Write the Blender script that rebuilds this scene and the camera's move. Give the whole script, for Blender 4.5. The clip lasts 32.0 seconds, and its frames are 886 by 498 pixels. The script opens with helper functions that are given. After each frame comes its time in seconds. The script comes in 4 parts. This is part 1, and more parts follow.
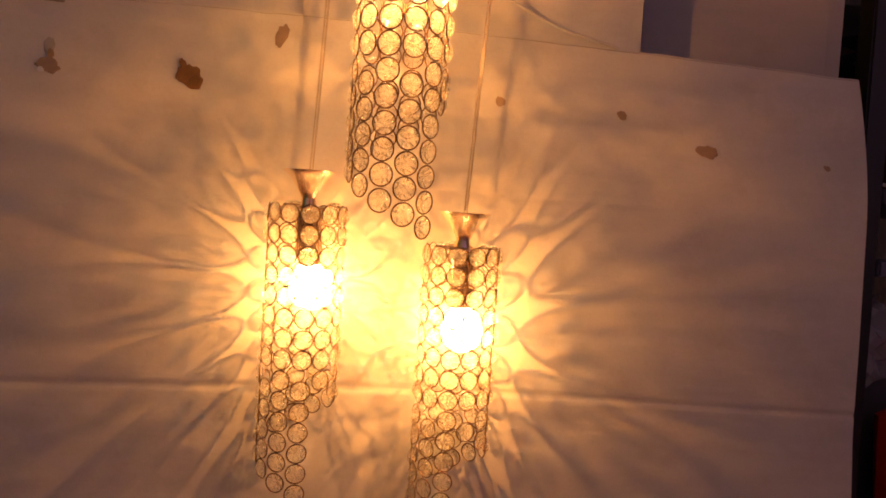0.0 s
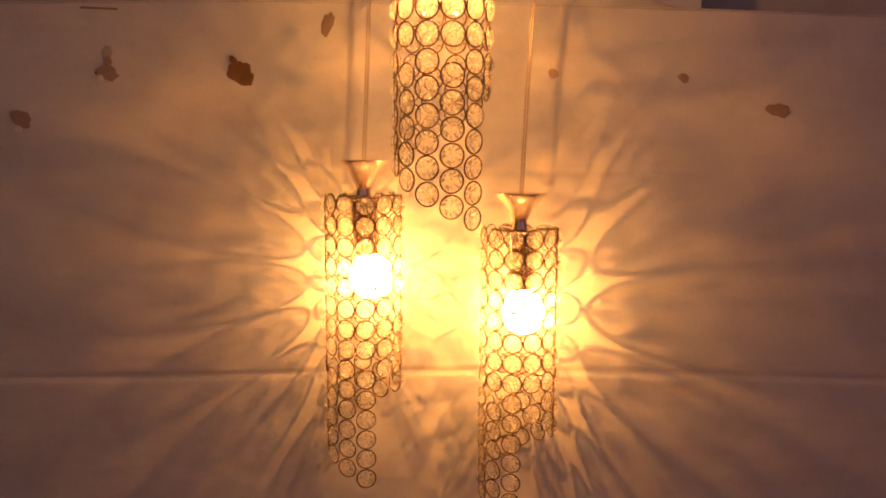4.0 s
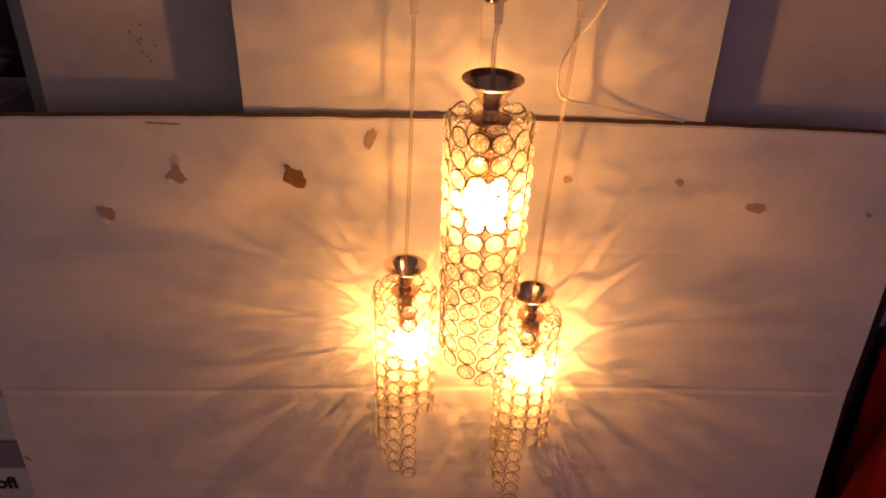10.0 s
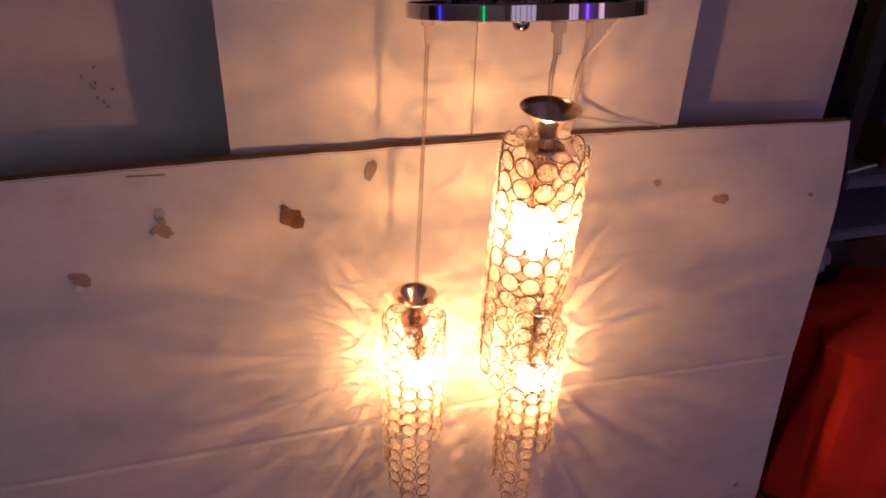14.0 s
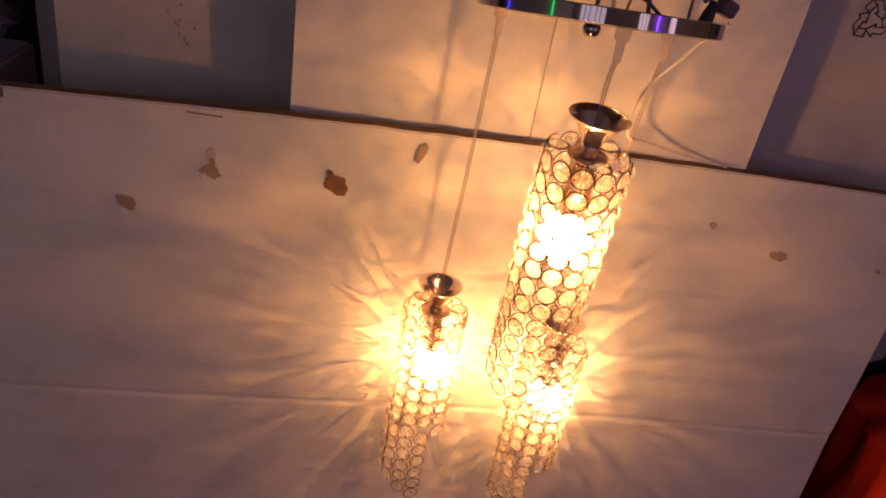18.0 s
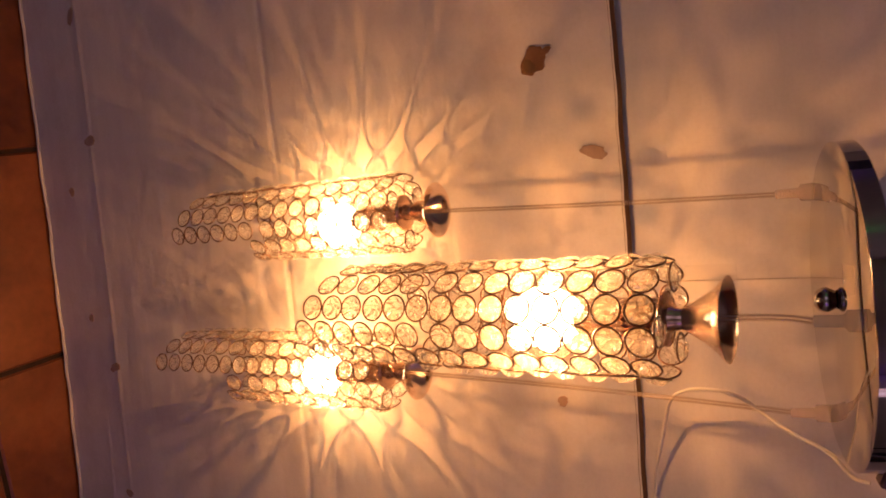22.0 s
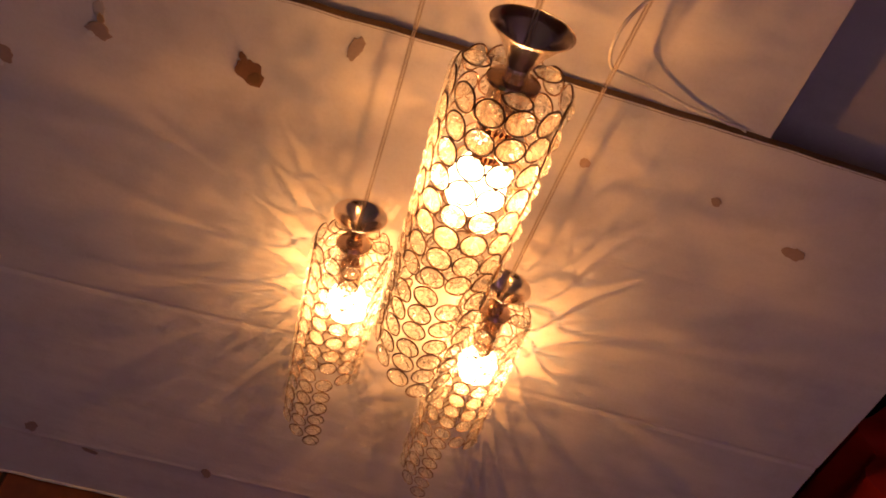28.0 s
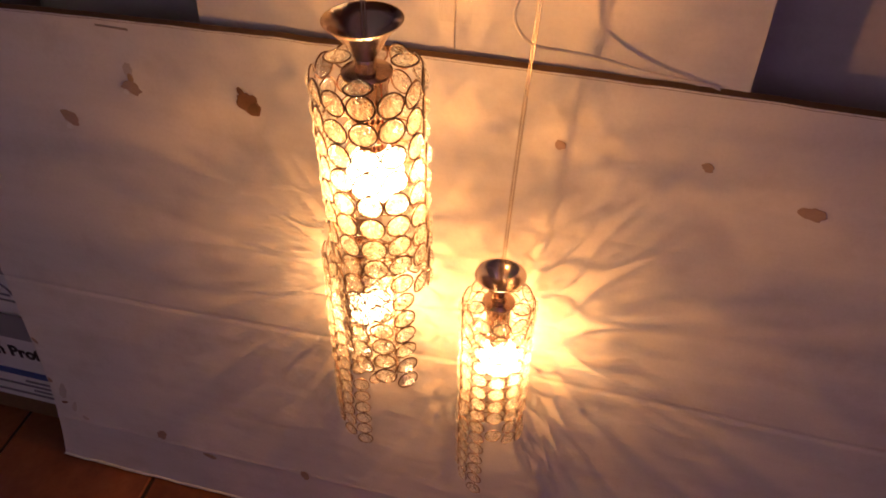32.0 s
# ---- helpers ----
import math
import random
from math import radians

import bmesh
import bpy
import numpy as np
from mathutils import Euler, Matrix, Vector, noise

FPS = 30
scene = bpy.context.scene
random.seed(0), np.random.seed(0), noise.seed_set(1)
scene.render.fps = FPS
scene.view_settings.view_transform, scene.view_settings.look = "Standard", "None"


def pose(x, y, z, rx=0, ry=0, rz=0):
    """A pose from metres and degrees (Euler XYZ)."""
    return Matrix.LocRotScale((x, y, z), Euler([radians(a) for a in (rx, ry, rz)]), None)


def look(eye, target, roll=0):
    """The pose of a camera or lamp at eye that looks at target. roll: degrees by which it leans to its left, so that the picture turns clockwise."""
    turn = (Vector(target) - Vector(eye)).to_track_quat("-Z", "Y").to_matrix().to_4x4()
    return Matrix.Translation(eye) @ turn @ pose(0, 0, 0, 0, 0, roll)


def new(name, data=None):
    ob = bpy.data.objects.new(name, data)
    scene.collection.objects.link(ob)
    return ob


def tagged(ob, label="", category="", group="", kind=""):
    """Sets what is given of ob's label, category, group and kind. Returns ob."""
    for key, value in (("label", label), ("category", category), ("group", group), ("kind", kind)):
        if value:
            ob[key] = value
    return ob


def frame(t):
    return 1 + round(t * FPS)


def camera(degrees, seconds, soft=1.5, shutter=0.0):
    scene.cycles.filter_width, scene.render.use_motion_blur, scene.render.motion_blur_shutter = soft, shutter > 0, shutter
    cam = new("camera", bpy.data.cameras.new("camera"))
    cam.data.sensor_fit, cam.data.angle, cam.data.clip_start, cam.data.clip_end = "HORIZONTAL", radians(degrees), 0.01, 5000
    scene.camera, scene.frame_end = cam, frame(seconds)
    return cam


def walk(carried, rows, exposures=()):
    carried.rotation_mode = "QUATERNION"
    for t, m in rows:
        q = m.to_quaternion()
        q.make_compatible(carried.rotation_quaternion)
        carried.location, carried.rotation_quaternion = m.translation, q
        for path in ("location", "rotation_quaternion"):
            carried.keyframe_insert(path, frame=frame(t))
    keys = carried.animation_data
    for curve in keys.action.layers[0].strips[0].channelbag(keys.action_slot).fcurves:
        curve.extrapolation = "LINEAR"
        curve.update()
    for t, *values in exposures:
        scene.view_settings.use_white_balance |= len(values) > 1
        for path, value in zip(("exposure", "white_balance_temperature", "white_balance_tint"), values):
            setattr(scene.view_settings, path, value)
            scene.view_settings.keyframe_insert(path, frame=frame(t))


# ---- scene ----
# ---- camera ----
cam = camera(62.0, 32.0, soft=1.8)
# seconds, eye x, y, z, yaw, pitch, roll
ROWS = [
    (0, 0.2064, 0.1011, 0.7003, -6.59, -2.00, 3.81),
    (0.5, 0.1701, 0.1020, 0.6922, -7.19, -1.65, 3.12),
    (1, 0.1362, 0.1029, 0.6872, -7.96, -1.28, 3.26),
    (1.5, 0.1061, 0.1052, 0.6801, -8.52, -0.71, 3.42),
    (2, 0.0883, 0.1094, 0.6717, -9.36, -0.86, 3.32),
    (2.5, 0.1040, 0.1096, 0.6718, -8.64, -1.09, 2.40),
    (4.5, 0.2682, 0.1088, 0.8224, 1.95, -9.92, 0.33),
    (5, 0.2905, 0.0898, 0.9544, 3.61, -15.70, 0.61),
    (5.5, 0.3086, 0.0771, 1.0742, 5.40, -21.62, 1.10),
    (6, 0.3391, 0.0681, 1.1670, 5.68, -24.69, 1.64),
    (6.5, 0.3759, 0.0540, 1.2391, 7.54, -27.76, -0.05),
    (7, 0.3667, 0.0138, 1.2877, 6.54, -28.69, 0.48),
    (7.5, 0.3524, -0.0226, 1.3153, 5.14, -28.31, 1.18),
    (8, 0.3309, -0.0443, 1.3177, 3.99, -27.63, 1.84),
    (8.5, 0.3129, -0.0486, 1.3148, 3.44, -27.63, 2.51),
    (9, 0.2832, -0.0415, 1.3014, 2.30, -27.24, 2.09),
    (9.5, 0.2351, 0.0174, 1.2862, 0.53, -28.57, 2.38),
    (10, 0.1651, 0.0850, 1.2791, -2.23, -29.88, 1.59),
    (10.5, 0.1014, 0.1053, 1.2837, -7.95, -29.86, 2.95),
    (11, 0.0251, 0.1188, 1.2938, -13.16, -30.30, 2.26),
    (11.5, -0.0214, 0.1356, 1.2987, -14.21, -29.83, 1.89),
    (12, -0.0391, 0.1430, 1.3017, -14.99, -30.20, 1.73),
    (12.5, -0.0449, 0.1425, 1.2986, -15.63, -29.72, 1.68),
    (13, -0.0485, 0.1398, 1.3009, -15.74, -29.78, 1.83),
    (13.5, -0.0560, 0.1473, 1.3034, -16.25, -29.98, 2.07),
    (14, -0.0568, 0.1447, 1.3037, -16.50, -29.84, 1.90),
    (14.5, -0.0643, 0.1420, 1.3021, -16.78, -29.87, 1.61),
    (16.5, -0.0734, 0.1181, 1.3007, -16.23, -29.57, 0.77),
    (17, -0.0744, 0.1179, 1.3012, -16.28, -29.62, 0.87),
    (17.5, -0.0623, 0.1177, 1.2974, -15.84, -29.57, 1.52),
    (18, -0.0027, 0.1289, 1.2810, -9.84, -29.43, 10.39),
    (18.5, 0.0386, 0.1350, 1.2508, -4.70, -30.14, 30.16),
    (19, 0.0390, 0.1434, 1.2067, -6.55, -30.82, 55.44),
    (19.5, 0.0748, 0.1714, 1.1769, -6.22, -30.68, 75.58),
    (20, 0.1052, 0.1776, 1.1603, -5.41, -30.93, 85.06),
    (20.5, 0.1163, 0.1801, 1.1571, -4.27, -30.61, 86.90),
    (21, 0.1195, 0.1895, 1.1548, -4.92, -30.47, 87.85),
    (21.5, 0.1234, 0.2113, 1.1523, -5.51, -29.32, 87.75),
    (22, 0.1375, 0.2485, 1.1408, -4.25, -28.54, 86.94),
    (22.5, 0.1402, 0.2839, 1.1300, -4.54, -28.45, 87.29),
    (23, 0.1433, 0.3004, 1.1296, -5.68, -28.32, 87.38),
    (23.5, 0.1424, 0.3001, 1.1276, -5.95, -28.20, 87.72),
    (24, 0.1449, 0.3044, 1.1294, -5.96, -28.24, 87.74),
    (24.5, 0.1471, 0.3052, 1.1291, -5.97, -27.86, 87.96),
    (26.5, 0.1571, 0.3041, 1.1505, -7.43, -29.90, 78.77),
    (27, 0.1632, 0.3121, 1.1861, -7.40, -33.94, 58.14),
    (27.5, 0.1668, 0.3193, 1.2239, -7.31, -36.28, 35.76),
    (28, 0.1727, 0.2963, 1.2376, -6.30, -37.05, 18.58),
    (28.5, 0.1701, 0.2710, 1.2463, -7.07, -36.63, 10.12),
    (29, 0.1682, 0.2492, 1.2579, -8.41, -36.47, 4.48),
    (29.5, 0.2005, 0.2339, 1.2599, -6.64, -36.40, 2.39),
    (30, 0.2952, 0.2254, 1.2573, 1.25, -36.46, 1.67),
    (30.5, 0.3468, 0.2283, 1.2571, 6.06, -37.10, 1.20),
    (31, 0.3376, 0.2411, 1.2591, 6.88, -37.28, 1.11),
    (31.5, 0.3625, 0.2638, 1.2666, 8.66, -37.21, 1.68),
    (32, 0.4222, 0.2885, 1.2639, 14.06, -37.72, 1.02),
]


def aimed(x, y, z, yaw, pitch, roll):
    a, b = radians(yaw), radians(pitch)
    way = Vector((-math.sin(a) * math.cos(b), math.cos(a) * math.cos(b), math.sin(b)))
    return look((x, y, z), Vector((x, y, z)) + 2 * way, roll)


EXPOSURES = [
    (0.0, -0.2, 8300, 11), (4.5, -0.28, 8800, 12), (6.0, -0.15, 8800, 12), (7.0, 0.0, 8600, 11), (9.0, 0.2, 8000, 10), (11.0, 0.25, 7600, 10), (12.0, 0.3, 7300, 10), (12.4, 0.3, 6700, 12), (13.0, 0.3, 5900, 16),
    (14.5, 0.35, 5700, 16), (16.5, 0.35, 5900, 14), (18.0, 0.25, 6500, 10), (20.0, 0.0, 6550, 14), (24.5, -0.38, 6900, 18), (28.0, -0.42, 7000, 17), (30.0, -0.22, 6750, 14), (32.0, -0.05, 6500, 11),
]
walk(cam, [(t, aimed(*p)) for t, *p in ROWS], EXPOSURES)

# ---- light ----
LAMP_POWER = 7.1
COIL_R = 0.0014
LAMP_COLOUR = (1.0, 0.39, 0.095)
WINDOW_POWER = 0.8
SKY_GLOW = 0.70
world = bpy.data.worlds.new("world")
scene.world = world
world.use_nodes = True
world.node_tree.nodes["Background"].inputs[0].default_value = (0.40, 0.32, 0.42, 1)
world.node_tree.nodes["Background"].inputs[1].default_value = 0.1


# ---- materials ----
def nodes_of(name):
    m = bpy.data.materials.new(name)
    m.use_nodes = True
    nt = m.node_tree
    return m, nt, nt.nodes["Principled BSDF"], nt.nodes["Material Output"]


def noise_node(nt, scale, detail=4.0, rough=0.55, vec=None):
    n = nt.nodes.new("ShaderNodeTexNoise")
    n.inputs["Scale"].default_value, n.inputs["Detail"].default_value, n.inputs["Roughness"].default_value = scale, detail, rough
    if vec is None:
        vec = nt.nodes.new("ShaderNodeTexCoord").outputs["Object"]
    nt.links.new(vec, n.inputs["Vector"])
    return n


def ramp(nt, fac, stops):
    r = nt.nodes.new("ShaderNodeValToRGB")
    el = r.color_ramp.elements
    while len(el) < len(stops):
        el.new(0.5)
    for e, (p, c) in zip(el, stops):
        e.position, e.color = p, (*c, 1)
    nt.links.new(fac, r.inputs["Fac"])
    return r.outputs["Color"]


def mixed(nt, fac, a, b, mode="MIX"):
    n = nt.nodes.new("ShaderNodeMix")
    n.data_type, n.blend_type = "RGBA", mode
    for sock, v in ((n.inputs[0], fac), (n.inputs[6], a), (n.inputs[7], b)):
        if isinstance(v, (int, float)):
            sock.default_value = v
        elif isinstance(v, tuple):
            sock.default_value = (*v, 1)
        else:
            nt.links.new(v, sock)
    return n.outputs[2]


def bumped(nt, bsdf, heights, strength=0.3, distance=0.002):
    prev = None
    for h in heights:
        b = nt.nodes.new("ShaderNodeBump")
        b.inputs["Strength"].default_value, b.inputs["Distance"].default_value = strength, distance
        nt.links.new(h, b.inputs["Height"])
        if prev:
            nt.links.new(prev, b.inputs["Normal"])
        prev = b.outputs["Normal"]
    nt.links.new(prev, bsdf.inputs["Normal"])


def plain(name, lo, hi, scale=20.0, rough=0.6, metal=0.0, bump=0.15, spread=0.12, spec=0.5, relief=0.001):
    """A surface of two close colours, mottled at two scales, with a fine relief."""
    m, nt, b, _ = nodes_of(name)
    big, fine = noise_node(nt, scale * 0.2), noise_node(nt, scale * 2.5, 6)
    col = mixed(nt, big.outputs["Fac"], lo, hi)
    speck = ramp(nt, fine.outputs["Fac"], [(0.3, (1 - spread,) * 3), (0.7, (1, 1, 1))])
    nt.links.new(mixed(nt, 1.0, col, speck, "MULTIPLY"), b.inputs["Base Color"])
    b.inputs["Roughness"].default_value, b.inputs["Metallic"].default_value = rough, metal
    b.inputs["Specular IOR Level"].default_value = spec
    if bump:
        bumped(nt, b, [fine.outputs["Fac"]], bump, relief)
    return m


def board_paper(name, tone, dirt=0.12, gloss=0.5):
    """White-faced cardboard: faint clouds, long scuffs, a little dust and waviness."""
    m, nt, b, _ = nodes_of(name)
    tc = nt.nodes.new("ShaderNodeTexCoord").outputs["Object"]
    cloud, grain = noise_node(nt, 2.6, 5, 0.6, tc), noise_node(nt, 240, 3, 0.6, tc)
    mp = nt.nodes.new("ShaderNodeMapping")
    mp.inputs["Scale"].default_value = (3.0, 3.0, 26.0)
    nt.links.new(tc, mp.inputs["Vector"])
    streak = noise_node(nt, 1.6, 6, 0.65, mp.outputs["Vector"])
    smear = noise_node(nt, 9.0, 6, 0.7, tc)
    c = mixed(nt, cloud.outputs["Fac"], tuple(v * 0.93 for v in tone), tone)
    c = mixed(nt, 1.0, c, ramp(nt, smear.outputs["Fac"], [(0.28, (1 - dirt, 1 - dirt * 1.15, 1 - dirt * 1.3)), (0.5, (1, 1, 1))]), "MULTIPLY")
    c = mixed(nt, 1.0, c, ramp(nt, streak.outputs["Fac"], [(0.25, (0.93, 0.925, 0.92)), (0.6, (1, 1, 1))]), "MULTIPLY")
    c = mixed(nt, 1.0, c, ramp(nt, grain.outputs["Fac"], [(0.3, (0.955, 0.955, 0.955)), (0.6, (1, 1, 1))]), "MULTIPLY")
    nt.links.new(c, b.inputs["Base Color"])
    b.inputs["Roughness"].default_value = gloss
    b.inputs["Specular IOR Level"].default_value = 0.35
    dm = nt.nodes.new("ShaderNodeMapping")
    dm.inputs["Scale"].default_value = (9.0, 9.0, 20.0)
    nt.links.new(tc, dm.inputs["Vector"])
    dent = noise_node(nt, 1.0, 2.5, 0.5, dm.outputs["Vector"])
    bumped(nt, b, [streak.outputs["Fac"], smear.outputs["Fac"]], 0.15, 0.003)
    wave = nt.nodes.new("ShaderNodeBump")
    wave.inputs["Strength"].default_value, wave.inputs["Distance"].default_value = 0.5, 0.0065
    nt.links.new(dent.outputs["Fac"], wave.inputs["Height"])
    first = b.inputs["Normal"].links[0].from_node
    nt.links.new(first.outputs["Normal"], wave.inputs["Normal"])
    nt.links.new(wave.outputs["Normal"], b.inputs["Normal"])
    return m


def chrome(name, tint, rough=0.06):
    m, nt, b, _ = nodes_of(name)
    n = noise_node(nt, 60, 4)
    r = nt.nodes.new("ShaderNodeMapRange")
    r.inputs["To Min"].default_value, r.inputs["To Max"].default_value = rough * 0.6, rough * 1.6
    nt.links.new(n.outputs["Fac"], r.inputs["Value"])
    nt.links.new(r.outputs["Result"], b.inputs["Roughness"])
    b.inputs["Base Color"].default_value, b.inputs["Metallic"].default_value = (*tint, 1), 1.0
    return m


def see_through(name, tint, clear, ior=1.5, rough=0.0):
    """Clear stuff: part of the light goes straight on, the rest is bent and mirrored."""
    m, nt, b, out = nodes_of(name)
    nt.nodes.remove(b)
    g, t, mx = nt.nodes.new("ShaderNodeBsdfGlass"), nt.nodes.new("ShaderNodeBsdfTransparent"), nt.nodes.new("ShaderNodeMixShader")
    g.inputs["Color"].default_value, t.inputs["Color"].default_value = (*tint, 1), (*tint, 1)
    g.inputs["IOR"].default_value, g.inputs["Roughness"].default_value = ior, rough
    mx.inputs[0].default_value = 1 - clear
    nt.links.new(t.outputs[0], mx.inputs[1])
    nt.links.new(g.outputs[0], mx.inputs[2])
    nt.links.new(mx.outputs[0], out.inputs["Surface"])
    return m


def cut_glass(name, tint, clear, glow, ior=1.6):
    """Cut glass: straight light, bent light, and a scatter that stands in for the crystals' glow."""
    m = see_through(name, tint, clear, ior)
    nt = m.node_tree
    out = nt.nodes["Material Output"]
    mx = out.inputs["Surface"].links[0].from_node
    d, t, a, b = nt.nodes.new("ShaderNodeBsdfDiffuse"), nt.nodes.new("ShaderNodeBsdfTranslucent"), nt.nodes.new("ShaderNodeMixShader"), nt.nodes.new("ShaderNodeMixShader")
    for n in (d, t):
        n.inputs["Color"].default_value = (0.9, 0.88, 0.84, 1)
    a.inputs[0].default_value, b.inputs[0].default_value = 0.82, glow
    nt.links.new(d.outputs[0], a.inputs[1])
    nt.links.new(t.outputs[0], a.inputs[2])
    nt.links.new(mx.outputs[0], b.inputs[1])
    nt.links.new(a.outputs[0], b.inputs[2])
    nt.links.new(b.outputs[0], out.inputs["Surface"])
    return m


def film_plastic(name, tint, clear, rough=0.15):
    """Thin plastic film: mostly clear, with a diffuse veil and a gloss."""
    m, nt, b, out = nodes_of(name)
    b.inputs["Base Color"].default_value, b.inputs["Roughness"].default_value = (*tint, 1), rough
    n = noise_node(nt, 14, 5)
    bumped(nt, b, [n.outputs["Fac"]], 0.6, 0.01)
    t, mx = nt.nodes.new("ShaderNodeBsdfTransparent"), nt.nodes.new("ShaderNodeMixShader")
    mx.inputs[0].default_value = 1 - clear
    nt.links.new(t.outputs[0], mx.inputs[1])
    nt.links.new(b.outputs[0], mx.inputs[2])
    nt.links.new(mx.outputs[0], out.inputs["Surface"])
    return m


def glowing(name, colour, strength, clear=0.0):
    m, nt, b, out = nodes_of(name)
    nt.nodes.remove(b)
    e = nt.nodes.new("ShaderNodeEmission")
    e.inputs["Color"].default_value, e.inputs["Strength"].default_value = (*colour, 1), strength
    if clear:
        t, mx = nt.nodes.new("ShaderNodeBsdfTransparent"), nt.nodes.new("ShaderNodeMixShader")
        mx.inputs[0].default_value = 1 - clear
        nt.links.new(t.outputs[0], mx.inputs[1])
        nt.links.new(e.outputs[0], mx.inputs[2])
        nt.links.new(mx.outputs[0], out.inputs["Surface"])
    else:
        nt.links.new(e.outputs[0], out.inputs["Surface"])
    return m


def striped_cloth():
    """Dim slate weave with an olive and a blue stripe that wander a little."""
    m, nt, b, _ = nodes_of("striped_weave")
    tc = nt.nodes.new("ShaderNodeTexCoord").outputs["Object"]
    sep = nt.nodes.new("ShaderNodeSeparateXYZ")
    nt.links.new(tc, sep.inputs[0])
    n = noise_node(nt, 5, 3, 0.5, tc)
    wob = nt.nodes.new("ShaderNodeMath")
    wob.operation = "MULTIPLY_ADD"
    nt.links.new(n.outputs["Fac"], wob.inputs[0])
    wob.inputs[1].default_value = 0.06
    nt.links.new(sep.outputs["Z"], wob.inputs[2])
    rng_node = nt.nodes.new("ShaderNodeMapRange")
    rng_node.inputs["From Min"].default_value, rng_node.inputs["From Max"].default_value = 0.0, 0.20
    nt.links.new(wob.outputs[0], rng_node.inputs["Value"])
    base, olive, blue, dark = (0.26, 0.23, 0.26), (0.11, 0.10, 0.04), (0.05, 0.07, 0.16), (0.03, 0.028, 0.03)
    c = ramp(nt, rng_node.outputs["Result"], [(0.0, base), (0.30, base), (0.33, blue), (0.38, blue), (0.41, base), (0.60, base), (0.63, olive), (0.70, olive), (0.73, dark), (0.80, base)])
    nt.links.new(c, b.inputs["Base Color"])
    b.inputs["Roughness"].default_value = 0.6
    bumped(nt, b, [noise_node(nt, 120, 3, 0.6, tc).outputs["Fac"]], 0.3, 0.001)
    return m


def terracotta():
    m, nt, b, _ = nodes_of("terracotta_tile")
    info = nt.nodes.new("ShaderNodeObjectInfo")
    tc = nt.nodes.new("ShaderNodeTexCoord")
    add = nt.nodes.new("ShaderNodeVectorMath")
    nt.links.new(tc.outputs["Object"], add.inputs[0])
    sc = nt.nodes.new("ShaderNodeVectorMath")
    sc.operation = "SCALE"
    sc.inputs[0].default_value = (7.1, 3.7, 5.3)
    nt.links.new(info.outputs["Random"], sc.inputs["Scale"])
    nt.links.new(sc.outputs[0], add.inputs[1])
    big, fine = noise_node(nt, 6, 5, 0.6, add.outputs[0]), noise_node(nt, 60, 6, 0.6, add.outputs[0])
    c = ramp(nt, big.outputs["Fac"], [(0.25, (0.17, 0.055, 0.022)), (0.5, (0.26, 0.085, 0.032)), (0.78, (0.34, 0.13, 0.055))])
    tone = ramp(nt, info.outputs["Random"], [(0.0, (0.82, 0.82, 0.82)), (1.0, (1.05, 1.05, 1.05))])
    c = mixed(nt, 1.0, c, tone, "MULTIPLY")
    c = mixed(nt, 1.0, c, ramp(nt, fine.outputs["Fac"], [(0.3, (0.8, 0.8, 0.8)), (0.65, (1, 1, 1))]), "MULTIPLY")
    nt.links.new(c, b.inputs["Base Color"])
    b.inputs["Roughness"].default_value = 0.38
    bumped(nt, b, [fine.outputs["Fac"], big.outputs["Fac"]], 0.12, 0.002)
    return m


WHITE_BOARD = board_paper("white_cardboard", (0.80, 0.78, 0.76))
WHITE_PANEL = board_paper("white_panel_face", (0.80, 0.785, 0.77), 0.08)
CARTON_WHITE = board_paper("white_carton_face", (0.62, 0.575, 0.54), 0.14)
SCUFF = plain("scuffed_paper", (0.36, 0.25, 0.19), (0.52, 0.39, 0.31), 90, 0.85, bump=0.5)
RUBBED = plain("rubbed_paper", (0.55, 0.50, 0.45), (0.66, 0.61, 0.56), 120, 0.7, bump=0.2)
KRAFT = plain("torn_kraft", (0.16, 0.072, 0.028), (0.32, 0.17, 0.085), 90, 0.85, bump=0.5)
KRAFT_PALE = plain("pale_kraft", (0.40, 0.27, 0.16), (0.50, 0.36, 0.23), 60, 0.85, bump=0.4)
SMUDGE = plain("grey_smudge", (0.24, 0.20, 0.17), (0.36, 0.31, 0.27), 70, 0.8, bump=0.3)
INK = plain("black_ink", (0.02, 0.02, 0.022), (0.035, 0.033, 0.033), 50, 0.5, bump=0)
BLUE_INK = plain("blue_ink", (0.05, 0.10, 0.30), (0.07, 0.14, 0.38), 50, 0.5, bump=0)
GREY_INK = plain("grey_ink", (0.20, 0.20, 0.22), (0.27, 0.27, 0.29), 50, 0.55, bump=0)
PACK_WHITE = plain("pack_white", (0.80, 0.80, 0.81), (0.86, 0.86, 0.86), 15, 0.35, bump=0.05, spread=0.05)
# grey of the pack bands; also the shade colour of the carton's left flap
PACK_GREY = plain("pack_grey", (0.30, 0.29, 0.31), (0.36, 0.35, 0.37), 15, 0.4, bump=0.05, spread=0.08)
CHROME = chrome("mirror_chrome", (0.44, 0.41, 0.39), 0.03)
CUP_CHROME = chrome("warm_chrome", (0.92, 0.77, 0.65), 0.18)
BRONZE = chrome("bronze_hub", (0.66, 0.47, 0.35), 0.20)
SOCKET_CHROME = chrome("socket_chrome", (0.62, 0.50, 0.42), 0.05)
DARK_CHROME = chrome("smoky_chrome", (0.60, 0.47, 0.40), 0.22)
WIRE_METAL = plain("ring_wire", (0.13, 0.064, 0.036), (0.19, 0.095, 0.052), 60, 0.30, 0.7, bump=0.0)
